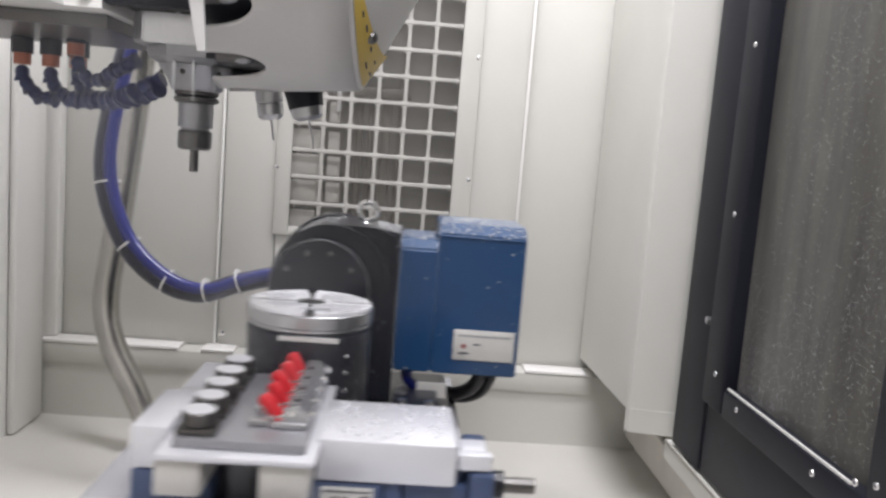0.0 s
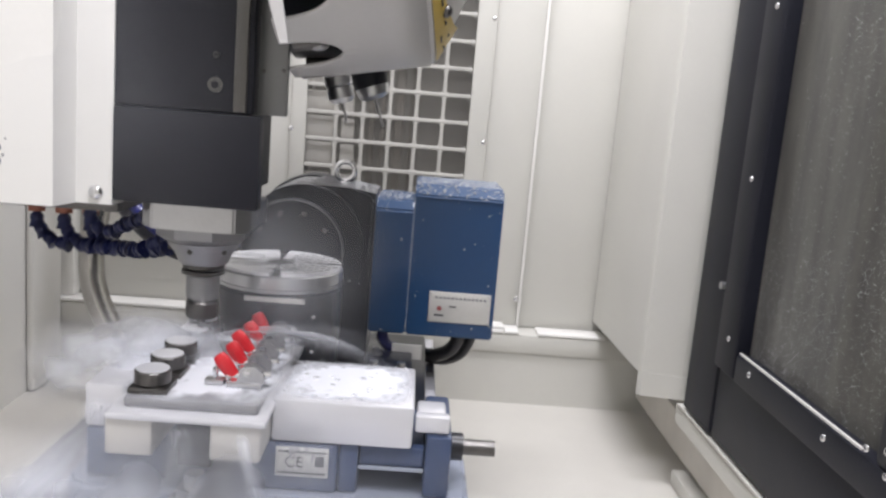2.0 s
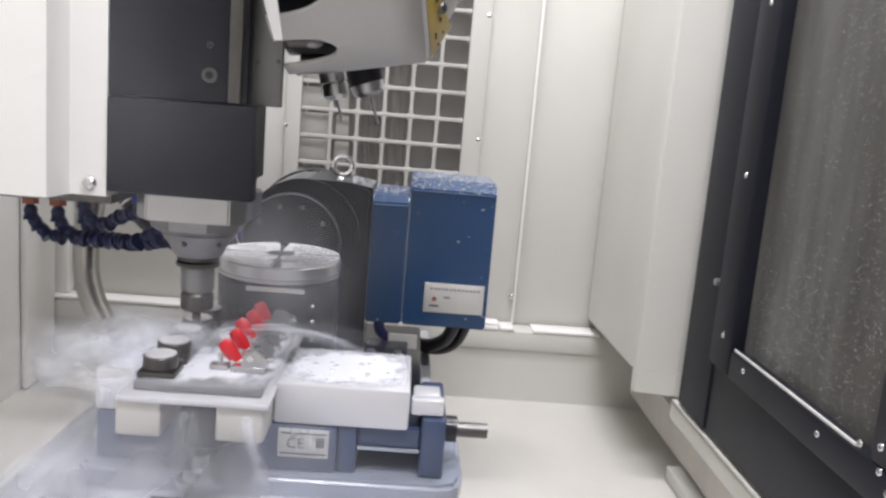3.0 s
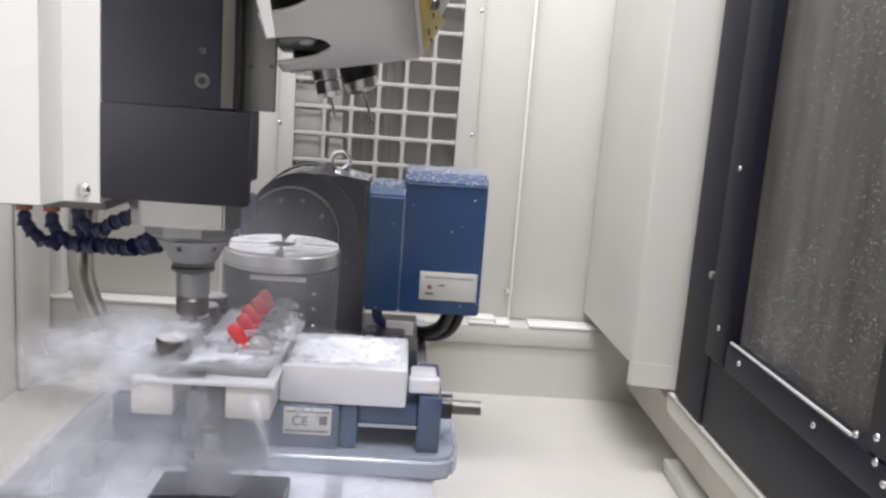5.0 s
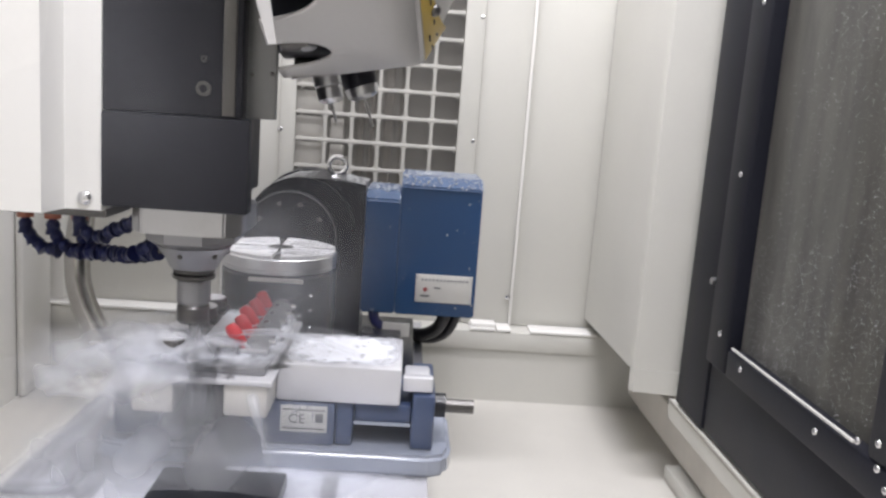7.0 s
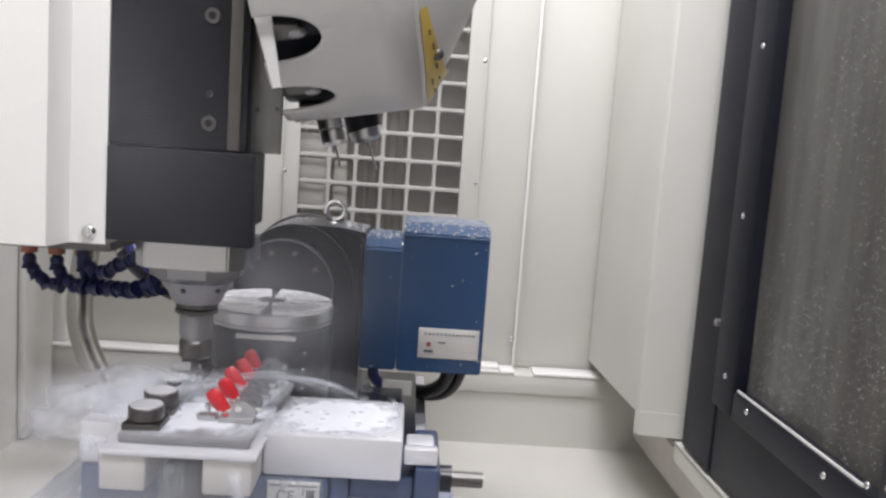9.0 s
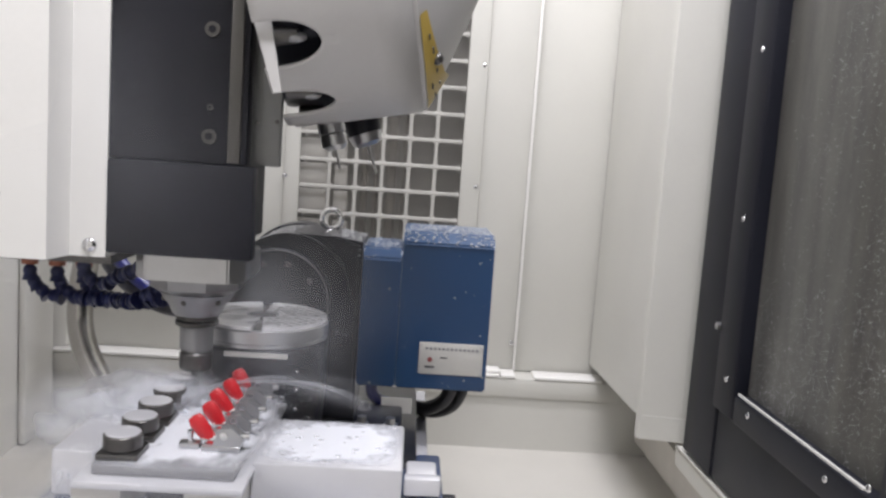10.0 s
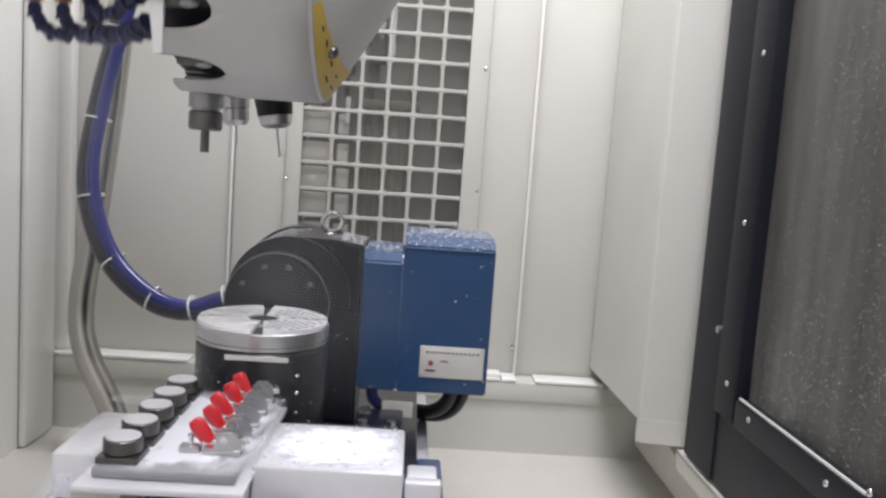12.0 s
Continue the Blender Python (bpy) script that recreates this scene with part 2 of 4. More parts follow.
def smooth_line(points, steps=8):
    """Points along a Catmull-Rom line."""
    P = [Vector(p) for p in points]
    P = [P[0] * 2 - P[1], *P, P[-1] * 2 - P[-2]]
    out = []
    for i in range(1, len(P) - 2):
        for k in range(steps):
            t = k / steps
            a, b, c, d = P[i - 1:i + 3]
            out.append(0.5 * ((2 * b) + (c - a) * t + (2 * a - 5 * b + 4 * c - d) * t * t + (3 * b - a - 3 * c + d) * t ** 3))
    return out + [P[-2]]


# ---- structure: the machine's enclosure ----
thing("floor", B(-0.9, 0.62, -0.5, 2.0, 0.7, 0.826), CREAM_DIRTY, "cream painted sheet-metal pan floor, wet and dirty at the edges", "floor", "structure")
# Roof out of view, added to close the box; set high for even light.
thing("ceiling", B(-1.0, 0.75, -0.55, 2.1, 3.0, 3.06), WHITE, "unseen white sheet-metal roof, added to close the machine", "ceiling", "structure")
# Side wall in white instead of cream, making up for grazing light in its colour.
thing("wall_left", B(-0.86, -0.80, -0.5, 2.0, 0.8, 3.0), WHITE, "cream enamelled sheet-metal side wall, splashed, whitened to look well lit", "wall", "structure")
# Wall behind the viewpoint, unseen, added to keep outside light out.
thing("wall_front", B(-0.9, 0.62, -0.56, -0.5, 0.7, 3.06), CREAM, "unseen cream sheet-metal wall, added to close the machine", "wall", "structure")

# back wall with an opening for the grille, in bent sheet panels
wall = holder("wall_back", "cream enamelled back wall of folded sheet-metal panels", "wall", kind="structure")
part("panel", B(-0.86, -0.418, 1.9, 1.95, 0.997, 3.0, bevel=0.004), CREAM, wall)
part("panel", B(-0.414, -0.292, 1.9, 1.95, 0.997, 3.0, bevel=0.004), CREAM, wall)
part("panel", B(0.146, 0.262, 1.9, 1.95, 0.997, 3.0, bevel=0.004), CREAM, wall)
part("panel", B(0.266, 0.52, 1.906, 1.95, 0.997, 3.0, bevel=0.004), CREAM, wall)
part("panel", B(-0.290, 0.144, 1.9, 1.95, 0.997, 1.27), CREAM, wall)
part("lower_panel", B(-0.86, 0.584, 1.847, 1.95, 0.80, 0.9495), CREAM, wall)
part("backing", B(-0.86, 0.62, 1.951, 1.96, 0.90, 1.27), CREAM, wall)
# Ledges are white so that their light-catching tops show brighter than the cream rail.
for x0, x1 in ((-0.795, -0.485), (-0.435, -0.362), (0.165, 0.226), (0.229, 0.262), (0.306, 0.464)):
    part("ledge", B(x0, x1, 1.838, 1.8965, 0.9965, 1.003, bevel=0.0015), WHITE, wall)
part("clip", B(0.168, 0.226, 1.845, 1.885, 1.0035, 1.012, bevel=0.002), WHITE, wall, "white sheet clip on the ledge")
part("rail", B(-0.80, 0.584, 1.840, 1.93, 0.950, 0.996, bevel=0.004), CREAM, wall)
# White paint on the ribs carries the highlight that runs down them.
for x in (-0.417, 0.263):
    part("lit_seam", B(x - 0.003, x + 0.003, 1.890, 1.8985, 0.99, 3.0, bevel=0.001), WHITE, wall)

part("corner_trim", B(-0.799, -0.765, 1.862, 1.8985, 1.004, 3.0, bevel=0.004), WHITE, wall)
part("corner_trim", B(-0.799, -0.781, 1.70, 1.8365, 0.827, 3.0, bevel=0.008), WHITE, wall)
# grille frame, its bars and the recess behind it
GX, GZ, PITCH = (-0.262, 0.106), 1.285, 0.0604
grille = holder("grille", "cream punched sheet-metal grille in the back wall", "grille", kind="structure")
part("frame_side", B(-0.296, GX[0], 1.889, 1.8985, 1.27, 3.0, bevel=0.002), CREAM, grille)
part("frame_side", B(GX[1], 0.150, 1.889, 1.8985, 1.27, 3.0, bevel=0.002), CREAM, grille)
part("frame_bottom", B(GX[0], GX[1], 1.892, 1.90, 1.27, GZ + 0.005, bevel=0.002), CREAM, grille)
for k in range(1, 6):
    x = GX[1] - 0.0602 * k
    part("bar", B(x - 0.0042, x + 0.0042, 1.893, 1.899, GZ, 3.0, bevel=0.0015, seg=1), GRILLESHADE, grille)
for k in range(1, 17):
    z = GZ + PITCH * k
    part("crossbar", B(GX[0], GX[1], 1.8925, 1.8985, z - 0.0042, z + 0.0042, bevel=0.0015, seg=1), GRILLESHADE, grille)
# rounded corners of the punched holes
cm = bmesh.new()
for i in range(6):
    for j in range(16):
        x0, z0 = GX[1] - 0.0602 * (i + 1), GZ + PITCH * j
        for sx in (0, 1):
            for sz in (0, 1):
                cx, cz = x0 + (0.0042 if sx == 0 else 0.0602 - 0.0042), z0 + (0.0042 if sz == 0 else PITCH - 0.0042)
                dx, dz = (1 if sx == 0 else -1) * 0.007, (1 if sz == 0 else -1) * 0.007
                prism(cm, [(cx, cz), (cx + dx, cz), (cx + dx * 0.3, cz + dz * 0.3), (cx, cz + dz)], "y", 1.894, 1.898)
part("hole_corners", cm, GRILLESHADE, grille)
recess = holder("recess", "grey recess behind the grille with pale rails", "recess", kind="structure")
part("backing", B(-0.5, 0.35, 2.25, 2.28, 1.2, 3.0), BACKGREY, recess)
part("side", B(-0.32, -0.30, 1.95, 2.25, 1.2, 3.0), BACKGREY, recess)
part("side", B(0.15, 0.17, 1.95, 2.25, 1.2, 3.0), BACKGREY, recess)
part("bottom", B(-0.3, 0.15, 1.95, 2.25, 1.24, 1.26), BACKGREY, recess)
for k, z in enumerate((1.275, 1.345, 1.405, 1.462, 1.53)):
    part("shelf_panel", B(-0.270, -0.206 + 0.003 * k, 1.925, 1.935, z, z + 0.052, bevel=0.003), RECESSPALE, recess, "pale panel behind the grille")
    part("shelf_panel", B(-0.186, -0.150 - 0.003 * k, 1.930, 1.940, z + 0.004, z + 0.050, bevel=0.003), RECESSPALE, recess)
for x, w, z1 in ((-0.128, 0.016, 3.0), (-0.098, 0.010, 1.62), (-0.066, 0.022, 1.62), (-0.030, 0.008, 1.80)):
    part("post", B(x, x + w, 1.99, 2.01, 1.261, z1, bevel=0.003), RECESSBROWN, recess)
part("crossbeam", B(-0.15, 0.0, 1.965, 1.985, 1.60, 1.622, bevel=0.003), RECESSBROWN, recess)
for x, y, z, h in ((-0.245, 1.94, 1.61, 0.10), (-0.190, 1.95, 1.67, 0.13), (-0.120, 1.94, 1.70, 0.11), (-0.215, 1.96, 1.82, 0.16)):
    bm = B(x, x + 0.034, y, y + 0.03, z, z + h, bevel=0.005)
    rod(bm, (x + 0.017, y + 0.015, z - 0.05), (x + 0.017, y + 0.015, z), 0.006, seg=10)
    rod(bm, (x - 0.03, y + 0.015, z + h * 0.6), (x + 0.07, y + 0.015, z + h * 0.6), 0.005, seg=10)
    part("valve", bm, DARKSTEEL, recess, "dark fitting behind the grille")
for x, z0, z1 in ((-0.165, 1.56, 1.62), (-0.225, 1.64, 1.70), (-0.07, 1.72, 1.95)):
    part("pipe", rod(bmesh.new(), (x, 1.925, z0), (x, 1.925, z1), 0.0055, seg=12), WHITE, recess, "short white pipe")
part("smoked_pane", B(-0.285, 0.14, 1.905, 1.908, 1.27, 3.0), MESHGREY, recess)

# corner post beside the door
post = holder("corner_post", "cream sheet-metal corner post with a cut-off foot", "post", kind="structure")
bm = prism(bmesh.new(), [(0.444, 1.90), (0.437, 1.475), (0.444, 1.462), (0.533, 1.447), (0.56, 1.447), (0.56, 1.90)], "z", 1.046, 3.0)
for v in bm.verts:
    if v.co.z < 1.1 and v.co.y > 1.8:
        v.co.z = 1.027
part("shell", bm, CREAM, post)
part("foot_plate", prism(bmesh.new(), [(0.440, 1.470), (0.446, 1.459), (0.533, 1.4445), (0.538, 1.452), (0.446, 1.472)], "z", 1.001, 1.0455), CREAM, post, "front sheet hanging below the post")

# front door with its window
thing("wall_right", B(0.585, 0.62, -0.5, 1.846, 0.8, 0.995), STAINED_SHADED, "cream sheet-metal wall below the door", "wall", "structure")
sill = holder("door_sill", "cream folded sill under the door, dirty along its edges", "sill", kind="structure")
part("sill_face", prism(bmesh.new(), [(0.510, 0.998), (0.584, 0.998), (0.584, 0.93), (0.530, 0.955), (0.512, 0.962)], "y", -0.49, 1.44), CREAM, sill)
part("gutter", prism(bmesh.new(), [(0.552, 0.944), (0.584, 0.929), (0.584, 0.866), (0.552, 0.866)], "y", -0.49, 1.835), STAINED_SHADED, sill, "gutter below the sill, stained and toned down as if shaded")
part("lip", B(0.528, 0.584, -0.49, 1.47, 0.8265, 0.8555, bevel=0.004), CREAM, sill, "low cream lip at the floor's edge")
part("grime", prism(bmesh.new(), [(0.5085, 0.9985), (0.5115, 0.9985), (0.5115, 0.992), (0.5085, 0.994)], "y", 0.95, 1.438), GRIME, sill, "dark grime along the door's foot")
door = holder("door_1", "navy-black sheet-metal door with a smeared window", "door", kind="structure")
part("stile", B(0.512, 0.56, 1.28, 1.412, 1.004, 3.0, bevel=0.004), DOORBLACK, door)
part("window_frame", B(0.503, 0.56, 1.195, 1.2785, 1.125, 3.0, bevel=0.006), DOORBLACK, door)
part("window_frame", B(0.503, 0.56, 0.62, 0.806, 1.1685, 3.0, bevel=0.006), DOORBLACK, door)
part("window_frame", B(0.503, 0.56, -0.48, 1.193, 1.125, 1.168, bevel=0.005), DOORBLACK, door)
part("lower_panel", B(0.515, 0.56, -0.48, 1.278, 1.004, 1.123, bevel=0.004), DOORBLACK, door)
# Light on the window's sill edge, put into a pale strip.
part("lit_sill_edge", B(0.499, 0.5025, 0.826, 1.17, 1.1735, 1.1772, bevel=0.001), PLATE, door, "strip along the window's foot, pale as its lit edge")
part("pane", B(0.525, 0.531, -0.48, 1.195, 1.168, 3.0), PANE, door, "grey window pane specked with coolant")
for y, z in ((1.230, 1.685), (1.231, 1.432), (1.229, 1.182), (1.138, 1.154), (0.911, 1.152), (0.823, 1.178), (0.60, 1.152), (0.786, 1.19), (0.781, 1.165), (0.762, 1.150)):
    part("bolt", ball(bmesh.new(), (0.503, y, z), 0.0048, 0.6, seg=10), CHROME, door)
part("stud", rod(bmesh.new(), (0.513, 1.285, 1.255), (0.500, 1.285, 1.255), 0.006, seg=12), STEEL, door)
thing("backdrop", B(2.2, 2.3, -3, 4, 0, 3), BACKGREY, "grey workshop wall outside the door", "backdrop", "structure")
for x, z in ((0.143, 1.702), (0.143, 1.427), (-0.294, 1.424), (0.143, 1.98), (-0.294, 1.70), (0.254, 1.067), (-0.40, 1.03)):
    thing("wall_screw", ball(bmesh.new(), (x, 1.891, z), 0.0062, 1, 0.6, 1, seg=10), CHROME, "small domed chrome screw in the back wall", "screw", group="wall screws")

# ---- the table and what is clamped on it (all carried by the table) ----
carried = []
table = holder("machine_table", "wet pale iron machine table with slots", "table")
XS = (-0.46, -0.365, -0.345, -0.24, -0.222, -0.165, -0.147, -0.084, -0.064, 0.05)
for k in range(0, len(XS), 2):
    part("table_strip", B(XS[k], XS[k + 1], 0.42, 1.62, 0.985, 1.02, bevel=0.002), TABLE, table)
part("table_body", B(-0.455, 0.045, 0.425, 1.615, 0.93, 0.984), DARKSTEEL, table, "dark underside of the table")
carried.append(table)

# vise
vise = holder("machine_vise", "grey-blue cast machine vise with pale jaw blocks, running with coolant", "vise")
fl = [(-0.385, 0.86), (-0.375, 0.835), (-0.35, 0.825), (0.05, 0.825), (0.072, 0.835), (0.08, 0.86), (0.08, 0.98), (0.07, 1.0), (0.05, 1.01), (-0.35, 1.01), (-0.375, 1.0), (-0.385, 0.98)]
bm = prism(bmesh.new(), fl, "z", 1.022, 1.052)
bmesh.ops.bevel(bm, geom=bm.edges[:], offset=0.006, segments=3, affect="EDGES")
part("base_flange", bm, WETBLUE, vise, "wet grey base flange")
for q in ((-0.36, -0.27, 0.845, 0.985, 1.053, 1.112), (-0.195, -0.075, 0.842, 0.985, 1.053, 1.112), (-0.0745, -0.052, 0.846, 0.975, 1.053, 1.112), (-0.0515, 0.0235, 0.850, 0.975, 1.086, 1.112), (-0.0515, 0.0235, 0.925, 0.975, 1.053, 1.0855), (0.024, 0.054, 0.845, 0.985, 1.053, 1.128)):
    part("body_block", B(*q, bevel=0.004), VISEBLUE, vise)
part("bed", B(-0.27, -0.195, 0.885, 0.97, 1.053, 1.112, bevel=0.003), CASTBLACK, vise)
part("movable_jaw", B(-0.152, 0.008, 0.84, 0.985, 1.113, 1.163, bevel=0.004), ALU, vise, "pale wet block of the movable jaw")
part("fixed_jaw", B(-0.362, -0.318, 0.845, 0.985, 1.1135, 1.164, bevel=0.004), ALU, vise, "pale wet block of the fixed jaw")
part("jaw_plate", B(-0.317, -0.267, 0.783, 0.995, 1.11, 1.1508, bevel=0.004), JAW, vise, "cream soft jaw")
part("jaw_plate", B(-0.207, -0.153, 0.783, 0.995, 1.11, 1.1508, bevel=0.004), JAW, vise, "cream soft jaw")
part("nut_block", B(0.012, 0.046, 0.862, 0.906, 1.128, 1.150, bevel=0.004), ALU, vise)
part("end_plate", B(0.010, 0.050, 0.85, 0.868, 1.130, 1.150, bevel=0.003), ALU, vise)
part("screw", rod(bmesh.new(), (0.054, 0.895, 1.098), (0.109, 0.895, 1.098), 0.0095, seg=20), DARKSTEEL, vise)
part("screw_collar", rod(bmesh.new(), (0.054, 0.895, 1.098), (0.070, 0.895, 1.098), 0.0165, seg=24), CASTBLACK, vise)
part("clamp_stud", rod(bmesh.new(), (-0.228, 0.812, 1.03), (-0.228, 0.812, 1.082), 0.011, seg=20), STEEL, vise)
part("clamp_nut", rod(bmesh.new(), (-0.228, 0.812, 1.053), (-0.228, 0.812, 1.066), 0.020, seg=6), STEEL, vise)
part("clamp_washer", rod(bmesh.new(), (-0.228, 0.812, 1.045), (-0.228, 0.812, 1.053), 0.027, seg=32), STEEL, vise)
part("clamp_bar", B(-0.275, -0.125, 0.62, 0.78, 1.021, 1.044, bevel=0.004), CASTBLACK, vise, "dark blue clamping bar under the nut")
part("bridge_edge", B(-0.0515, 0.0235, 0.8465, 0.8495, 1.083, 1.0875, bevel=0.001), WETBLUE, vise)
pl = part("name_plate", B(-0.145, -0.085, 0.8385, 0.842, 1.072, 1.107, bevel=0.0008), PLATE, vise, "pale name plate with print")
part("print", B(-0.142, -0.088, 0.8378, 0.8384, 1.1015, 1.1035), INK, pl)
part("print", B(-0.142, -0.088, 0.8378, 0.8384, 1.076, 1.078), INK, pl)
part("print", B(-0.100, -0.090, 0.8378, 0.8384, 1.086, 1.098), INK, pl)


def letters(name, text, size, m, material, parent):
    cu = bpy.data.curves.new(name, "FONT")
    cu.body, cu.size, cu.extrude = text, size, 0.0003
    tmp = bpy.data.objects.new(name, cu)
    me = bpy.data.meshes.new_from_object(tmp)
    bpy.data.objects.remove(tmp)
    me.transform(m)
    me.materials.clear()
    me.materials.append(material)
    ob = new(name, me)
    ob.parent = parent
    return ob


letters("print", "CE", 0.018, pose(-0.135, 0.8382, 1.084, 90, 0, 0), INK, pl)
carried.append(vise)

# fixture plate with round work pieces and red-handled clamps
fix = holder("fixture_plate", "flat pale fixture plate held in the vise jaws", "plate")
part("base", B(-0.315, -0.148, 0.778, 1.06, 1.1512, 1.1585, bevel=0.002), ALU, fix)
part("top_plate", B(-0.302, -0.160, 0.797, 1.058, 1.159, 1.170, bevel=0.002), PLATEGREY, fix, "grey steel top plate")
carried.append(fix)
ROWS = [0.852 + 0.0465 * k for k in range(5)]


def work_piece(y):
    w = holder("work_piece", "round dark work piece with a bright turned top, on its seat", "work piece", "work pieces on the fixture")
    part("seat", B(-0.301, -0.259, y - 0.021, y + 0.021, 1.1705, 1.178, bevel=0.002), DARKSTEEL, w)
    part("cylinder", turned(bmesh.new(), [(0.0165, 0), (0.0195, 0.001), (0.0195, 0.014), (0.0185, 0.015)], (-0.280, y, 1.1785), 32), DARKSTEEL, w)
    part("turned_top", turned(bmesh.new(), [(0.0175, 0), (0.0178, 0.0012), (0.017, 0.0018)], (-0.280, y, 1.1936), 32), ALU, w, "bright turned top")
    return w


def clamp(y, lean):
    c = holder("toggle_clamp", "steel toggle clamp with a red plastic handle", "clamp", "clamps on the fixture")
    part("foot", B(-0.205, -0.165, y - 0.011, y + 0.011, 1.1705, 1.178, bevel=0.002), CLAMPSTEEL, c)
    for side in (-1, 1):
        part("cheek", prism(bmesh.new(), [(-0.194, 1.178), (-0.163, 1.178), (-0.163, 1.188), (-0.174, 1.197), (-0.188, 1.195)], "y", y + side * 0.0075 - 0.0013, y + side * 0.0075 + 0.0013), CLAMPSTEEL, c)
    part("pivot", rod(bmesh.new(), (-0.182, y - 0.011, 1.189), (-0.182, y + 0.011, 1.189), 0.004, seg=12), CHROME, c)
    part("arm", rod(bmesh.new(), (-0.206, y, 1.181), (-0.156, y - 0.002, 1.187), 0.0038, seg=12), CHROME, c)
    part("bolt_head", rod(bmesh.new(), (-0.170, y + 0.001, 1.178), (-0.170, y + 0.001, 1.1835), 0.005, seg=6), CHROME, c)
    part("pad", B(-0.230, -0.208, y - 0.007, y + 0.007, 1.1715, 1.1785, bevel=0.002), STEEL, c)
    part("spindle_screw", rod(bmesh.new(), (-0.219, y, 1.1785), (-0.219, y, 1.190), 0.003, seg=10), CHROME, c)
    a, b = Vector((-0.194, y, 1.176)), Vector((-0.219 + lean * 0.008, y + 0.002, 1.2055))
    d = b - a
    m = Matrix.Translation(a) @ d.to_track_quat("Z", "Y").to_matrix().to_4x4()
    bm = bmesh.new()
    prof = [(0.003, 0.0), (0.0056, 0.002), (0.0066, 0.010), (0.0078, 0.02), (0.0080, d.length - 0.007), (0.006, d.length - 0.001), (0.0025, d.length)]
    turned(bm, prof, (0, 0, 0), 20)
    for v in bm.verts:
        v.co = m @ Vector((v.co.x * 0.7, v.co.y * 1.15, v.co.z))
    part("handle", bm, RED, c, "red plastic grip")
    return c


for k, y in enumerate(ROWS):
    carried.append(work_piece(0.824 + 0.0535 * k))
    carried.append(clamp(y, (0.2, 0.5, 0.0, 0.7, 0.9)[k]))

# rotary table unit
rotary = holder("rotary_table", "black tilting rotary table with a blue drive cover", "rotary table")
hs = bmesh.new()
arch = [(-0.187 + 0.096 * math.cos(radians(a)), 1.262 + 0.096 * math.sin(radians(a))) for a in range(90, 271, 10)]
prism(hs, [(-0.074, 1.06), (-0.074, 1.350), (-0.12, 1.357), *arch, (-0.187, 1.06)], "y", 1.300, 1.445)
bmesh.ops.bevel(hs, geom=[e for e in hs.edges if abs(e.verts[0].co.y - e.verts[1].co.y) < 1e-6], offset=0.006, segments=2, affect="EDGES")
part("housing", hs, CASTBLACK, rotary, "black cast housing beaded with coolant")
part("rear_cap", rod(bmesh.new(), (-0.188, 1.291, 1.262), (-0.188, 1.44, 1.262), 0.0965, seg=64), CASTBLACK, rotary)
part("rear_hump", rod(bmesh.new(), (-0.192, 1.447, 1.258), (-0.192, 1.50, 1.258), 0.102, seg=64), CASTBLACK, rotary)
part("base_plate", B(-0.30, 0.03, 1.06, 1.52, 1.022, 1.055, bevel=0.004), CASTBLACK, rotary)
part("front_foot", B(-0.07, 0.005, 1.18, 1.30, 1.056, 1.088, bevel=0.004), CASTBLACK, rotary)
for x, y in ((-0.055, 1.20), (-0.012, 1.20), (-0.055, 1.27)):
    bo = part("base_bolt", rod(bmesh.new(), (x, y, 1.088), (x, y, 1.100), 0.0075, seg=6), STEEL, rotary)
    part("washer", rod(bmesh.new(), (x, y, 1.0885), (x, y, 1.0905), 0.011, seg=24), STEEL, bo)
part("base_label", B(-0.03, 0.02, 1.30, 1.303, 1.075, 1.10), PLATE, rotary)
disc = part("tilt_disc", rod(bmesh.new(), (-0.203, 1.272, 1.252), (-0.203, 1.290, 1.252), 0.080, 0.083, seg=64), CASTBLACK, rotary)
# Thin pale rings stand in for the highlight arcs on disc and housing.
for rr, yy, cx, cz in ((0.0815, 1.2735, -0.203, 1.252), (0.0955, 1.2925, -0.188, 1.262)):
    bm = bmesh.new()
    ringpts = [(cx + rr * math.cos(2 * math.pi * k / 64), yy, cz + rr * math.sin(2 * math.pi * k / 64)) for k in range(65)]
    for p, q in zip(ringpts, ringpts[1:]):
        rod(bm, p, q, 0.0011, seg=6, cap=False)
    part("edge_highlight", bm, PLATESTEEL, rotary, "thin pale ring, painted as the edge's highlight")
for a in (35, 75, 110, 150):
    part("socket_screw", rod(bmesh.new(), (-0.203 + 0.062 * math.cos(radians(a)), 1.269, 1.252 + 0.062 * math.sin(radians(a))),
                             (-0.203 + 0.062 * math.cos(radians(a)), 1.274, 1.252 + 0.062 * math.sin(radians(a))), 0.0045, seg=12), DARKSTEEL, disc)
part("bracket", B(-0.283, -0.117, 1.16, 1.274, 1.10, 1.215, bevel=0.008), CASTBLACK, rotary)
part("table_body", turned(bmesh.new(), [(0.086, 0), (0.0905, 0.006), (0.0905, 0.134), (0.087, 0.1385)], (-0.2, 1.148, 1.088), 72), CASTBLACK, rotary, "dark cylindrical body of the turntable")
part("scale_plate", B(-0.232, -0.150, 1.0545, 1.059, 1.2185, 1.2245), PLATE, rotary)
for z in (1.196, 1.172, 1.145):
    part("cap_screw", ball(bmesh.new(), (-0.140, 1.078, z), 0.003, seg=8), CHROME, rotary)
fp = bmesh.new()
turned(fp, [(0.085, 0.0125), (0.0905, 0.014), (0.0905, 0.018), (0.0885, 0.019), (0.0885, 0.0205), (0.092, 0.0215), (0.092, 0.036), (0.090, 0.038)], (-0.2, 1.148, 1.2150), 96)
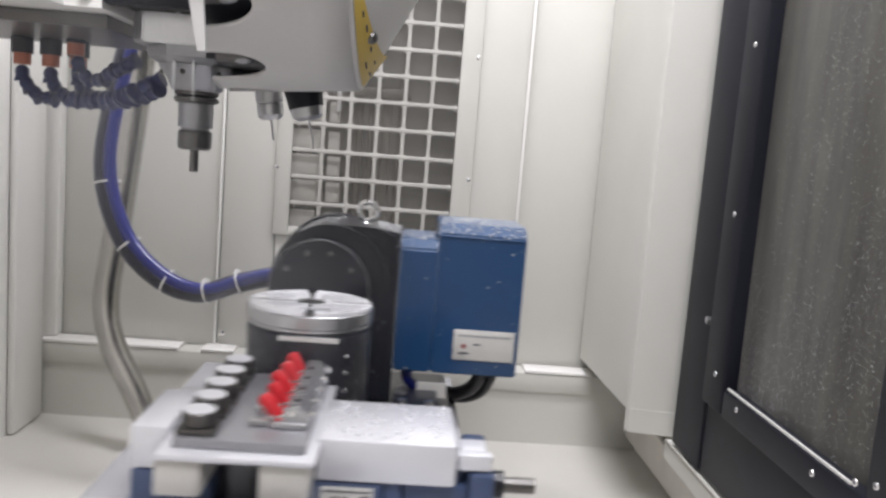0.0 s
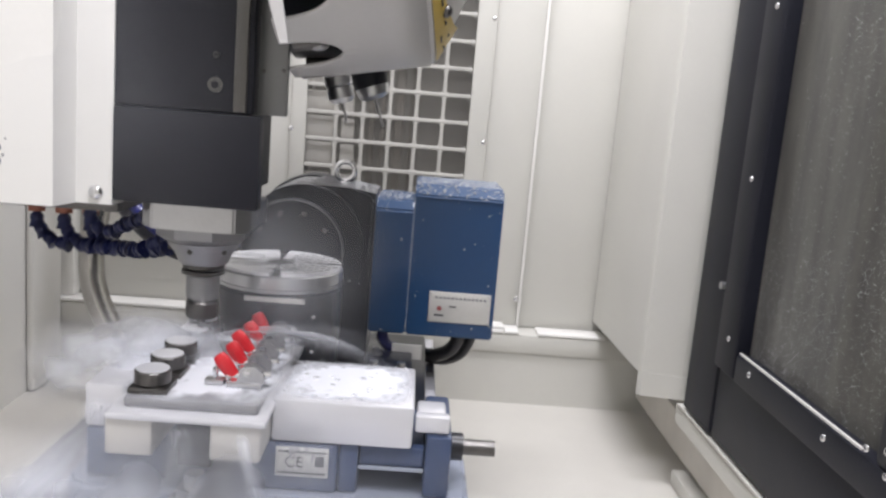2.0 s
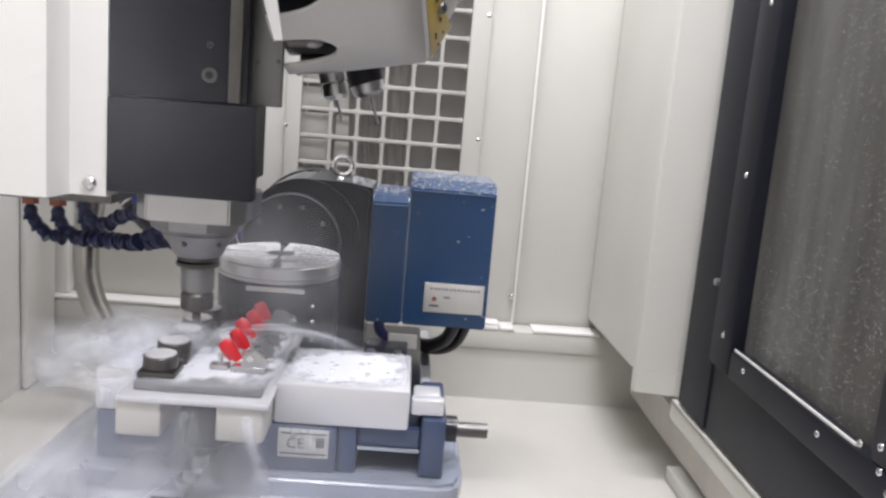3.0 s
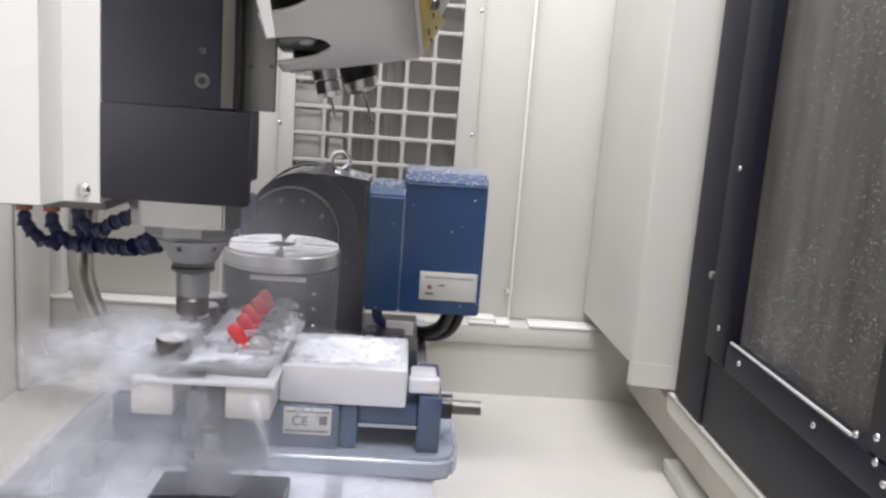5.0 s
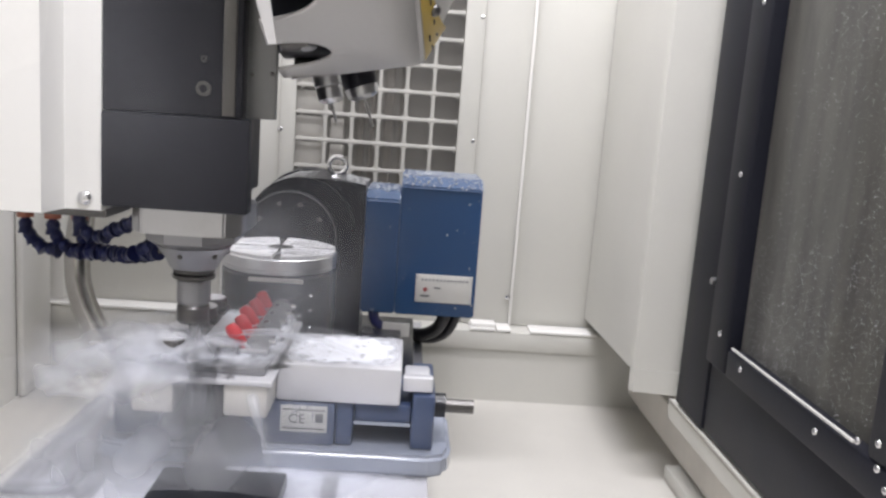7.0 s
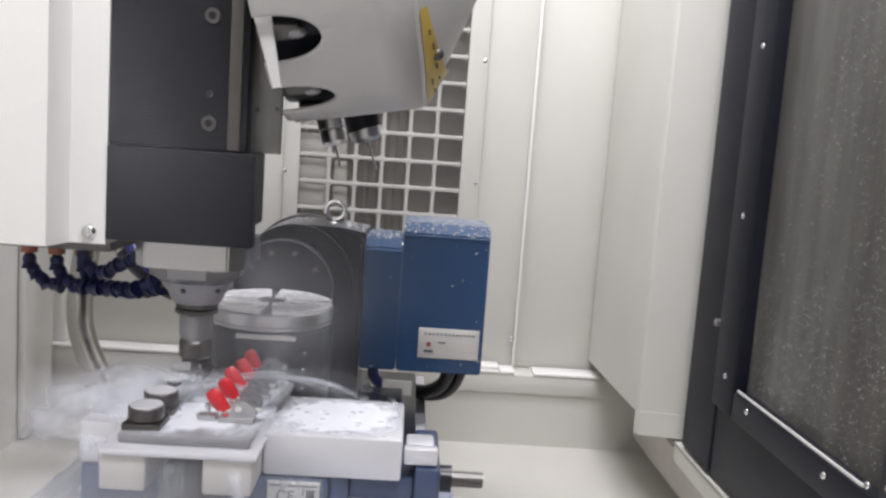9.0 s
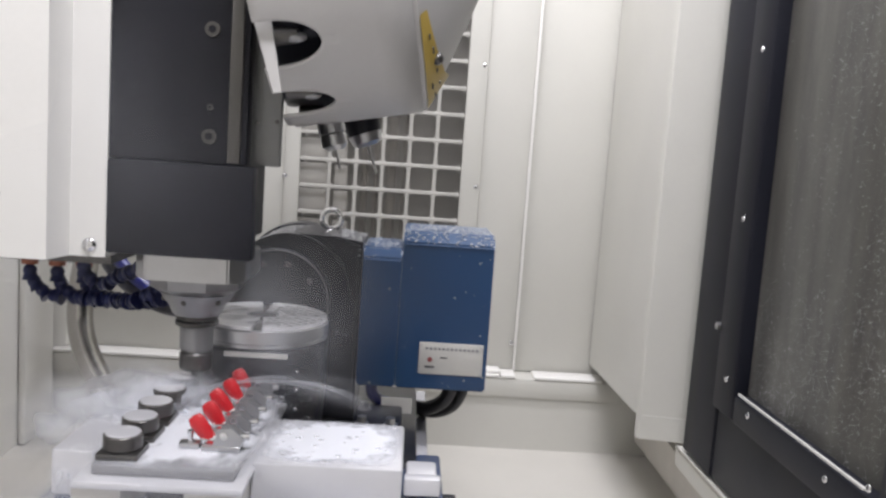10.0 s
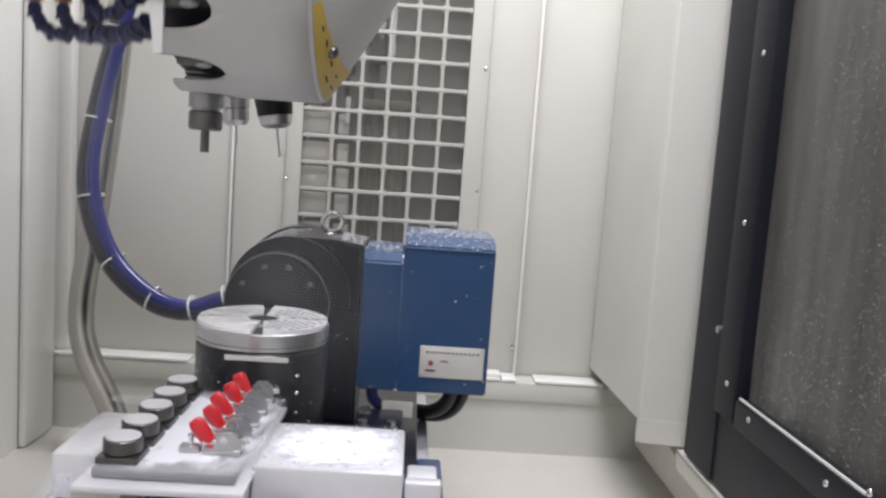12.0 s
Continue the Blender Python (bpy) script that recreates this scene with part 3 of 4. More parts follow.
face = part("face_plate", fp, STEEL, rotary, "bright round face plate with radial slots")
# raised sectors between the four slots
for k in range(4):
    bm = bmesh.new()
    ang = [radians(50 + 90 * k + a) for a in range(-40, 41, 5)]
    inner = [(-0.2 + 0.022 * math.cos(a), 1.148 + 0.022 * math.sin(a)) for a in ang]
    outer = [(-0.2 + 0.0895 * math.cos(a), 1.148 + 0.0895 * math.sin(a)) for a in ang]
    prism(bm, inner + outer[::-1], "z", 1.2531, 1.2575)
    part("sector", bm, FACE, face)
    part("slot", B(-0.03, 0.03, -0.005, 0.005, 0, 0.0012), DARKSTEEL, face).matrix_local = Matrix.Translation((-0.2, 1.148, 1.2532)) @ Matrix.Rotation(radians(90 * k + 5), 4, "Z") @ Matrix.Translation((0.055, 0, 0))
mark = finish(B(-0.0033, 0.0033, -0.0024, 0.0024, 0, 0.0005), "checker_mark", GREYSTEEL)
for i in range(9):
    for j in range(16):
        x, y = 0.016 + 0.0082 * i, -0.066 + 0.0085 * j
        if (i + j) % 2 or x * x + y * y > 0.0865 ** 2 or abs(y + 0.09 * x - 0.004) < 0.010:
            continue
        ob = new("checker_mark", mark)
        ob.parent, ob.matrix_local = face, pose(-0.2 + x, 1.148 + y, 1.2576)
for k, (x, y, rx, ry) in enumerate(((-0.048, 0.030, 0.030, 0.016), (-0.035, -0.030, 0.034, 0.017), (-0.062, -0.004, 0.016, 0.010), (0.012, -0.055, 0.022, 0.012))):
    bm = bmesh.new()
    bmesh.ops.create_circle(bm, cap_ends=True, segments=28, radius=1.0)
    for v in bm.verts:
        q = 1 + 0.5 * noise.noise(Vector((v.co.x * 1.7, v.co.y * 1.7, k * 5.3)))
        v.co = Vector((-0.2 + x + v.co.x * rx * q, 1.148 + y + v.co.y * ry * q, 1.2579))
    part("puddle", bm, FILMWATER, face, "milky puddle of coolant")
part("centre_ring", turned(bmesh.new(), [(0.019, 0), (0.019, 0.003), (0.012, 0.0032)], (-0.2, 1.148, 1.2531), 40), DARKSTEEL, face)
# eye bolt
eb = bmesh.new()
ring = [(-0.136 + 0.0165 * math.cos(2 * math.pi * k / 32), 1.411, 1.3745 + 0.0165 * math.sin(2 * math.pi * k / 32)) for k in range(33)]
for p, q in zip(ring, ring[1:]):
    rod(eb, p, q, 0.0048, seg=10, cap=False)
rod(eb, (-0.136, 1.411, 1.352), (-0.136, 1.411, 1.359), 0.0065, seg=16)
rod(eb, (-0.136, 1.411, 1.351), (-0.136, 1.411, 1.356), 0.012, seg=20)
part("eye_bolt", eb, CHROME, rotary, "chrome lifting eye bolt")
# blue cover
cv = bmesh.new()
prism(cv, [(1.305, 1.116), (1.305, 1.354), (1.318, 1.3725), (1.46, 1.3725), (1.46, 1.116)], "x", -0.010, 0.137)
bmesh.ops.bevel(cv, geom=cv.edges[:], offset=0.003, segments=2, affect="EDGES")
part("drive_cover", cv, BLUE, rotary, "blue sheet-metal drive cover with wet top")
cv = bmesh.new()
prism(cv, [(1.3055, 1.116), (1.3055, 1.326), (1.3175, 1.343), (1.455, 1.343), (1.455, 1.116)], "x", -0.0735, -0.0105)
bmesh.ops.bevel(cv, geom=cv.edges[:], offset=0.003, segments=2, affect="EDGES")
part("side_cover", cv, BLUE, rotary, "lower blue cover step")
part("cover_edge", B(-0.009, 0.136, 1.3015, 1.3045, 1.3505, 1.3525), BLUE, rotary)
lb = part("name_plate", B(0.026, 0.130, 1.3015, 1.3045, 1.143, 1.195, bevel=0.0008), PLATE, rotary, "pale name plate with fine print")
for k in range(13):
    part("print", B(0.036 + 0.0068 * k, 0.0402 + 0.0068 * k, 1.3006, 1.3014, 1.1835, 1.1872), PALEINK, lb)
part("print_mark", B(0.036, 0.052, 1.3006, 1.3014, 1.1535, 1.1565), INK, lb)
part("print_mark", rod(bmesh.new(), (0.044, 1.3014, 1.167), (0.044, 1.3006, 1.167), 0.0042, seg=20), REDINK, lb)
part("print", B(0.060, 0.072, 1.3006, 1.3014, 1.170, 1.172), INK, lb)
for x, z in ((0.0295, 1.191), (0.1265, 1.191), (0.0295, 1.147), (0.1265, 1.147)):
    part("rivet", ball(bmesh.new(), (x, 1.3012, z), 0.0018, seg=8), STEEL, lb)
tube("cable", [(0.085, 1.42, 1.12), (0.088, 1.42, 1.085), (0.060, 1.44, 1.045), (0.0, 1.46, 1.04)], 0.013, RUBBER, rotary, "black rubber cable under the cover")
tube("cable", [(0.110, 1.43, 1.12), (0.112, 1.43, 1.085), (0.080, 1.45, 1.035), (0.0, 1.47, 1.035)], 0.010, RUBBER, rotary)
tube("cable_tail", [(-0.050, 1.33, 1.12), (-0.045, 1.33, 1.095), (-0.01, 1.36, 1.07)], 0.010, HOSEBLUE, rotary)
carried.append(rotary)

# hoses led to the table
def wound_hose():
    pts = [(-0.49, 1.50, 1.95), (-0.515, 1.49, 1.75), (-0.553, 1.47, 1.55), (-0.562, 1.45, 1.41), (-0.520, 1.43, 1.295), (-0.447, 1.41, 1.230), (-0.375, 1.40, 1.211), (-0.305, 1.39, 1.235), (-0.25, 1.39, 1.25), (-0.20, 1.40, 1.255)]
    h = holder("wound_hose", "black and blue cable hose held by white ties", "hose")
    line = smooth_line(pts, 6)
    tube("sleeve", [p + Vector((-0.005, 0.0, -0.004)) for p in line], 0.0175, HOSEBLACK, h, "black sleeve")
    tube("blue_line", [p + Vector((0.009, -0.010, 0.005)) for p in line], 0.0115, HOSEBLUE, h, "blue air line")
    for k in (8, 13, 19, 25, 31, 37, 42):
        d = (line[k + 1] - line[k - 1]).normalized() * 0.0014
        part("tie", rod(bmesh.new(), line[k] - d, line[k] + d, 0.0228, seg=24), WHITE, h, "white cable tie")
    return h


def conduit():
    c = holder("conduit", "bare ribbed metal conduit pipe", "pipe")
    line = smooth_line([(-0.60, 1.72, 1.95), (-0.622, 1.72, 1.62), (-0.655, 1.71, 1.30), (-0.672, 1.70, 1.14), (-0.652, 1.68, 1.05), (-0.595, 1.66, 0.95), (-0.55, 1.64, 0.86), (-0.53, 1.62, 0.80)], 10)
    bm = bmesh.new()
    rings = []
    dense = []
    for p, q in zip(line, line[1:]):
        n = max(2, int((q - p).length / 0.0022))
        dense += [p.lerp(q, i / n) for i in range(n)]
    for i, p in enumerate(dense[:-1]):
        d = (dense[i + 1] - p).normalized()
        e = (Vector((0, 1, 0)) - d * d.y).normalized()
        g = d.cross(e)
        r = 0.0255 + (0.00012 if i % 3 < 1 else 0)
        rings.append([bm.verts.new(p + (e * math.cos(a) + g * math.sin(a)) * r) for a in [2 * math.pi * k / 20 for k in range(20)]])
    for a, b in zip(rings, rings[1:]):
        for k in range(20):
            bm.faces.new((a[k], a[(k + 1) % 20], b[(k + 1) % 20], b[k]))
    part("pipe", bm, PIPESTEEL, c)
    return c


hose = wound_hose()
pipe = conduit()

# ---- the spindle head: built with its cover's lower corner at z = 1.355 ----
HZ = 1.355
head = holder("spindle_head", "black cast spindle head beside a white sheet cover", "spindle head")
cvp = [(-0.80, 0.905), (-0.3955, 0.905), (-0.389, 0.95), (-0.348, 0.95), (-0.348, 1.20), (-0.80, 1.20)]
part("side_cover", prism(bmesh.new(), cvp, "z", HZ, HZ + 0.55), WHITE, head, "white enamelled sheet cover")
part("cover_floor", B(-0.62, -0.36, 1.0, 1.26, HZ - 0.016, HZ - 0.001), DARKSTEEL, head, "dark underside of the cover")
for x, z, r in ((-0.452, 0.060, 0.0022), (-0.449, 0.052, 0.0016), (-0.453, 0.045, 0.0030), (-0.446, 0.070, 0.0012)):
    part("scuff", ball(bmesh.new(), (x, 0.9048, HZ + z), r, 0.8, 0.12, 1.3, seg=8), PALEINK, head, "grey scuff mark")
part("cover_bolt", ball(bmesh.new(), (-0.366, 0.948, HZ + 0.014), 0.0085, 1, 0.6, 1, seg=14), CHROME, head, "domed chrome bolt")
part("casting", B(-0.3475, -0.192, 0.950, 0.972, HZ + 0.115, HZ + 0.55, bevel=0.003), HEADBLACK, head)
part("lower_casting", B(-0.3475, -0.1815, 0.946, 0.972, HZ + 0.006, HZ + 0.1145, bevel=0.003), HEADBLACK, head)
part("rear_casting", B(-0.3475, -0.215, 0.9725, 1.20, HZ + 0.012, HZ + 0.55, bevel=0.003), HEADBLACK, head)
part("guide_strip", B(-0.214, -0.199, 0.9465, 0.9495, HZ + 0.117, HZ + 0.55, bevel=0.002), DARKSTEEL, head, "grey guide strip")
sp = part("side_plate", B(-0.1915, -0.158, 0.973, 0.985, HZ + 0.116, HZ + 0.55, bevel=0.002), PLATESTEEL, head, "grey side plate")
for x, z in ((-0.186, 0.166), (-0.163, 0.168), (-0.186, 0.285), (-0.163, 0.287)):
    part("plate_screw", ball(bmesh.new(), (x, 0.9725, HZ + z), 0.0025, 1, 0.6, 1, seg=8), DARKSTEEL, sp)
for z, r in ((0.146, 0.0085), (0.179, 0.0035), (0.265, 0.0085)):
    sc = part("screw", rod(bmesh.new(), (-0.235, 0.953, HZ + z), (-0.235, 0.9475, HZ + z), r, seg=20), DARKSTEEL, head)
    part("socket", rod(bmesh.new(), (-0.235, 0.9474, HZ + z), (-0.235, 0.9468, HZ + z), r * 0.55, seg=6), HEADBLACK, sc)
ns = bmesh.new()
nose = [(-0.313, 0.98), (-0.2145, 0.98), (-0.198, 1.00), (-0.198, 1.10), (-0.330, 1.10), (-0.330, 1.00)]
prism(ns, nose, "z", HZ - 0.029, HZ + 0.0055)
bmesh.ops.bevel(ns, geom=ns.edges[:], offset=0.002, segments=2, affect="EDGES")
part("nose_block", ns, STEEL, head, "ground steel nose block")
ns = bmesh.new()
turned(ns, [(0.048, 0.0), (0.0585, 0.007), (0.060, 0.019)], (0, 0, 0), 8)
for v in ns.verts:
    v.co = Matrix.Rotation(radians(22.5), 3, "Z") @ v.co + Vector((-0.264, 1.04, HZ - 0.0485))
part("nose_collar", ns, GREYSTEEL, head, "eight-sided steel collar")
part("nose_ring", turned(bmesh.new(), [(0.028, 0.0), (0.031, 0.003), (0.035, 0.013), (0.042, 0.022), (0.046, 0.0295)], (-0.264, 1.04, HZ - 0.0785), 56), GREYSTEEL, head, "steel spindle nose ring")
for a in range(0, 360, 60):
    part("nose_screw", ball(bmesh.new(), (-0.264 + 0.041 * math.cos(radians(a + 20)), 1.04 + 0.041 * math.sin(radians(a + 20)), HZ - 0.058), 0.0035, seg=8), DARKSTEEL, head)


def jointed_hose(points, parent):
    """A row of ball-and-socket segments along a line, on an orange fitting."""
    line = smooth_line(points, 5)
    h = part("nozzle_hose", rod(bmesh.new(), line[0] + Vector((0, 0, 0.03)), line[0] + Vector((0, 0, 0.008)), 0.0125, seg=16), RUBBER, parent, "jointed coolant hose")
    part("fitting", rod(bmesh.new(), line[0] + Vector((0, 0, 0.008)), line[0] + Vector((0, 0, -0.008)), 0.0115, seg=12), ORANGE, h, "orange fitting")
    run, last = 0.0, line[0]
    for p in line[1:]:
        run += (p - last).length
        if run > 0.016:
            d = (p - last).normalized()
            bm = bmesh.new()
            ball(bm, p, 0.0098, seg=10)
            rod(bm, p, p + d * 0.013, 0.0075, 0.0115, seg=12)
            part("segment", bm, NOZZLEBLUE, h)
            run = 0.0
        last = p


for k, x in enumerate((-0.547, -0.508, -0.470)):
    jointed_hose([(x, 1.20, HZ - 0.046), (x + 0.001, 1.20, HZ - 0.068), (x + 0.012, 1.20 - 0.004 * k, HZ - 0.086), (x + 0.038, 1.195 - 0.008 * k, HZ - 0.098 + 0.003 * k), (-0.425 + 0.014 * k, 1.18 - 0.014 * k, HZ - 0.098 + 0.004 * k), (-0.375, 1.15 - 0.012 * k, HZ - 0.091 + 0.003 * k), (-0.340, 1.12, HZ - 0.080 + 0.006 * k)], head)
jointed_hose([(-0.462, 1.17, HZ - 0.03), (-0.455, 1.17, HZ - 0.058), (-0.434, 1.165, HZ - 0.070), (-0.405, 1.15, HZ - 0.058), (-0.380, 1.14, HZ - 0.046)], head)
for x in (-0.547, -0.508, -0.470):
    part("hose_stub", rod(bmesh.new(), (x, 1.20, HZ - 0.017), (x, 1.20, HZ - 0.0385), 0.0145, seg=14), RUBBER, head, "black hose stub under the cover")
# tool in the spindle, origin at its tip
def collet_tool(name, label, tip, length, nut, body, cutter=DARKSTEEL, r=0.0055, parent=None):
    """A tool holder hanging down: cutter, nut, body and flange above the tip."""
    t = holder(name, label, "tool holder", "tool holders") if parent is None else parent
    x, y, z = tip
    part("cutter", rod(bmesh.new(), (x, y, z), (x, y, z + length), r, seg=12), cutter, t)
    part("nut", turned(bmesh.new(), [(nut * 0.86, 0), (nut, 0.003), (nut, 0.021), (nut * 0.9, 0.024)], (x, y, z + length), 24), DARKSTEEL, t, "dark collet nut")
    part("body", turned(bmesh.new(), [(body * 0.8, 0), (body * 0.8, 0.003), (body, 0.0035), (body, 0.032), (body * 0.95, 0.033)], (x, y, z + length + 0.024), 32), GREYSTEEL, t)
    part("flange", turned(bmesh.new(), [(body * 1.05, 0), (body * 1.28, 0.002), (body * 1.28, 0.006), (body * 1.1, 0.008), (body * 1.25, 0.010), (body * 1.25, 0.014)], (x, y, z + length + 0.057), 32), DARKSTEEL, t)
    return t


tool = collet_tool("collet_chuck", "steel collet chuck with a short end mill", (0, 0, 0), 0.027, 0.0205, 0.021)
TIP = (-0.264, 1.04, HZ - 0.177)

# ---- the tool turret: a white drum, its axis level, beside the spindle; origin AN ----
AN = (-0.235, 0.95, 1.575)
turret = holder("tool_turret", "grey-white drum of the tool changer with slots round its rim", "tool changer")
YC, ZC = 1.04, 1.762


def drum(x, r, a):
    """A point of the drum round the level axis; a is counted from the bottom round the near side."""
    return Vector((x - AN[0], YC - r * math.sin(a) - AN[1], ZC - r * math.cos(a) - AN[2]))


def drum_radius():
    return 0.206


sk = bmesh.new()
N, L0 = 14, 0.066
xs = [-0.287 + L0 * (1 - (1 - k / 14) ** 2) for k in range(15)] + [-0.20, -0.165, -0.123]
for s in range(N):
    a0 = 2 * math.pi * (s + 0.0) / N
    for side in (-1, 1):
        grid = []
        for x in xs:
            f = min(1.0, (x + 0.287) / L0)
            hw = radians(7.8) * math.sqrt(max(0.0, 1 - f ** 2.6))
            grid.append([sk.verts.new(drum(x, drum_radius(), a0 + side * (hw + (math.pi / N - hw) * j / 6))) for j in range(7)])
        for u, v in zip(grid, grid[1:]):
            for j in range(6):
                sk.faces.new((u[j], u[j + 1], v[j + 1], v[j]))
bmesh.ops.remove_doubles(sk, verts=sk.verts, dist=1e-5)
skirt = part("skirt", sk, TURRET, turret, "grey-white slotted skirt")
sol = skirt.modifiers.new("sheet", "SOLIDIFY")
sol.thickness, sol.offset = 0.004, 0
bv = bmesh.new()
prev = None
for x, r in ((-0.123, drum_radius()), (-0.118, 0.205), (-0.074, 0.138), (-0.030, 0.068), (-0.026, 0.06), (-0.026, 0.001)):
    row = [bv.verts.new(drum(x, r, 2 * math.pi * k / 96)) for k in range(96)]
    if prev:
        for k in range(96):
            bv.faces.new((prev[k], prev[(k + 1) % 96], row[(k + 1) % 96], row[k]))
    prev = row
part("cone", bv, TURRET, turret, "conical front of the drum")
inn = bmesh.new()
prev = None
for x, r in ((-0.29, 0.06), (-0.286, 0.182), (-0.20, 0.190), (-0.16, 0.192)):
    row = [inn.verts.new(drum(x, r, 2 * math.pi * k / 64)) for k in range(64)]
    if prev:
        for k in range(64):
            inn.faces.new((prev[k], prev[(k + 1) % 64], row[(k + 1) % 64], row[k]))
    prev = row
part("core", inn, CASTBLACK, turret, "dark core with the grippers")
for s in range(N):
    a = 2 * math.pi * s / N
    bm = bmesh.new()
    rod(bm, drum(-0.275, 0.189, a), drum(-0.245, 0.193, a), 0.010, 0.008, seg=12)
    part("gripper", bm, DARKSTEEL, turret)
for s in (1, 2):
    a = 2 * math.pi * s / N
    part("gripper_tip", ball(bmesh.new(), drum(-0.247, 0.197, a), 0.007, 1.6, 0.8, 0.8, seg=10), GREYSTEEL, turret)
part("guard", prism(bmesh.new(), [(-0.314 - AN[0], 0.30), (-0.2695 - AN[0], 0.30), (-0.2695 - AN[0], 0.010), (-0.278 - AN[0], 0.010)], "y", -0.075, -0.069), TURRET, turret, "tapered grey-white guard plate")
st = bmesh.new()
prev = None
for k in range(17):
    a = radians(4 + 3.2 * k)
    w = 0.046 - 0.0021 * k
    row = [st.verts.new(drum(-0.1165, 0.2052, a)), st.verts.new(drum(-0.1165 + 0.66 * w, 0.2045 - 0.8 * w, a))]
    if prev:
        st.faces.new((prev[0], prev[1], row[1], row[0]))
    prev = row
part("warning_sticker", st, YELLOW, turret, "worn yellow warning sticker")
part("bolt_hole", ball(bmesh.new(), drum(-0.1015, 0.186, radians(33)), 0.0075, 1, 1, 1, seg=12), DARKSTEEL, turret, "dark bolt hole in the cone")
for a, f, w in ((10, 0.35, 0.010), (16, 0.6, 0.006), (20, 0.25, 0.012), (27, 0.5, 0.007), (38, 0.4, 0.009), (45, 0.3, 0.006)):
    p = drum(-0.1165 + 0.66 * 0.04 * f + 0.0006, 0.2052 - 0.8 * 0.04 * f + 0.0006, radians(a))
    q = drum(-0.1165 + 0.66 * 0.04 * f + 0.0006, 0.2052 - 0.8 * 0.04 * f + 0.0006, radians(a) + w / 0.19)
    part("print", rod(bmesh.new(), p, q, 0.0011, seg=6), INK, turret)


def hung_tool(label, x, y, z, tilt, length, kind):
    t = new("hung_tool")
    bm = bmesh.new()
    if kind == "short":
        rod(bm, (0, 0, 0), (0, 0, length), 0.0017, seg=8)
        turned(bm, [(0.012, 0), (0.0175, 0.006), (0.0175, 0.020), (0.016, 0.022), (0.0185, 0.024), (0.0185, 0.046)], (0, 0, length), 28)
        ob = finish(bm, "hung_tool", STEEL)
    else:
        rod(bm, (0, 0, 0), (0, 0, length), 0.0019, seg=8)
        turned(bm, [(0.014, 0), (0.022, 0.005), (0.0245, 0.017), (0.0245, 0.018)], (0, 0, length), 28)
        ob = finish(bm, "hung_tool", STEEL)
    bpy.data.objects.remove(t)
    o = new("hung_tool", ob)
    o.parent = turret
    o.matrix_local = pose(x - AN[0], y - AN[1], z - AN[2], 0, tilt, 0)
    if kind != "short":
        part("holder_sleeve", turned(bmesh.new(), [(0.025, 0), (0.028, 0.028), (0.026, 0.03)], (0, 0, length + 0.0182), 32), HEADBLACK, o, "black holder sleeve")
    tagged(o, label)
    return o


hung_tool("short steel holder with a thin drill", -0.244, 1.13, 1.495, -4, 0.027, "short")
hung_tool("black sleeved holder with a thin drill", -0.200, 1.22, 1.482, -9, 0.042, "long")

# ---- coolant: droplets so fine that they read as spray, and running water ----
def droplets(name, label, places, sizes, material, kind="stuff", category="spray"):
    """One mesh of many tiny four-faced drops."""
    P, S = np.array(places, float), np.array(sizes, float)
    base = np.array([(1, 1, 1), (-1, -1, 1), (-1, 1, -1), (1, -1, -1)], float) * 0.62
    n = len(P)
    V = (P[:, None, :] + base[None] * S[:, None, None]).reshape(-1, 3)
    F = (np.arange(n)[:, None, None] * 4 + np.array([(0, 1, 2), (0, 3, 1), (0, 2, 3), (1, 3, 2)])[None]).reshape(-1, 3)
    me = bpy.data.meshes.new(name)
    me.from_pydata(V.tolist(), [], F.tolist())
    me.materials.append(material)
    for p in me.polygons:
        p.use_smooth = True
    return tagged(new(name, me), label, category, kind=kind)


rng = np.random.default_rng(7)
TX, TY = -0.264, 1.04


def splash(n, reach, lean, top, seed):
    """Places of drops thrown out from the cutter: many low ones to one side, few high ones."""
    g = np.random.default_rng(seed)
    a = g.normal(lean, 0.9, n)
    d = reach * g.gamma(1.6, 0.33, n)
    v = np.abs(g.normal(0.35, 0.35, n))
    z = 1.183 + np.maximum(-0.02, v * d - 2.2 * d * d / top) + g.normal(0, 0.006, n)
    return np.stack([TX + d * np.cos(a), TY - 0.02 + 0.8 * d * np.sin(a), z], 1)


def sheet(name, fn, nu, nv, material, parent=None, label=""):
    """A curved sheet; fn gives the place for u along the flow and v across it."""
    verts = [tuple(fn(i / nu, k / nv)) for i in range(nu + 1) for k in range(nv + 1)]
    faces = [(i * (nv + 1) + k, i * (nv + 1) + k + 1, (i + 1) * (nv + 1) + k + 1, (i + 1) * (nv + 1) + k) for i in range(nu) for k in range(nv)]
    me = bpy.data.meshes.new(name)
    me.from_pydata(verts, [], faces)
    uv = me.uv_layers.new(name="flow")
    for p in me.polygons:
        p.use_smooth = True
        for li in p.loop_indices:
            i, k = divmod(me.loops[li].vertex_index, nv + 1)
            uv.data[li].uv = (i / nu, k / nv)
    me.materials.append(material)
    ob = new(name, me)
    ob.parent = parent
    if label:
        tagged(ob, label)
    return ob


def fan(azimuth, spread, reach, lift, drop, seed):
    def at(u, v):
        a = azimuth + spread * (v - 0.5)
        d = 0.008 + reach * u * (1 + 0.12 * math.sin(9 * v + seed))
        wob = 0.01 * u * noise.noise(Vector((v * 5, u * 3, seed)))
        return (TX + d * math.cos(a), TY + 0.85 * d * math.sin(a), 1.183 + lift * u - drop * u * u + wob)
    return at


splashes = []
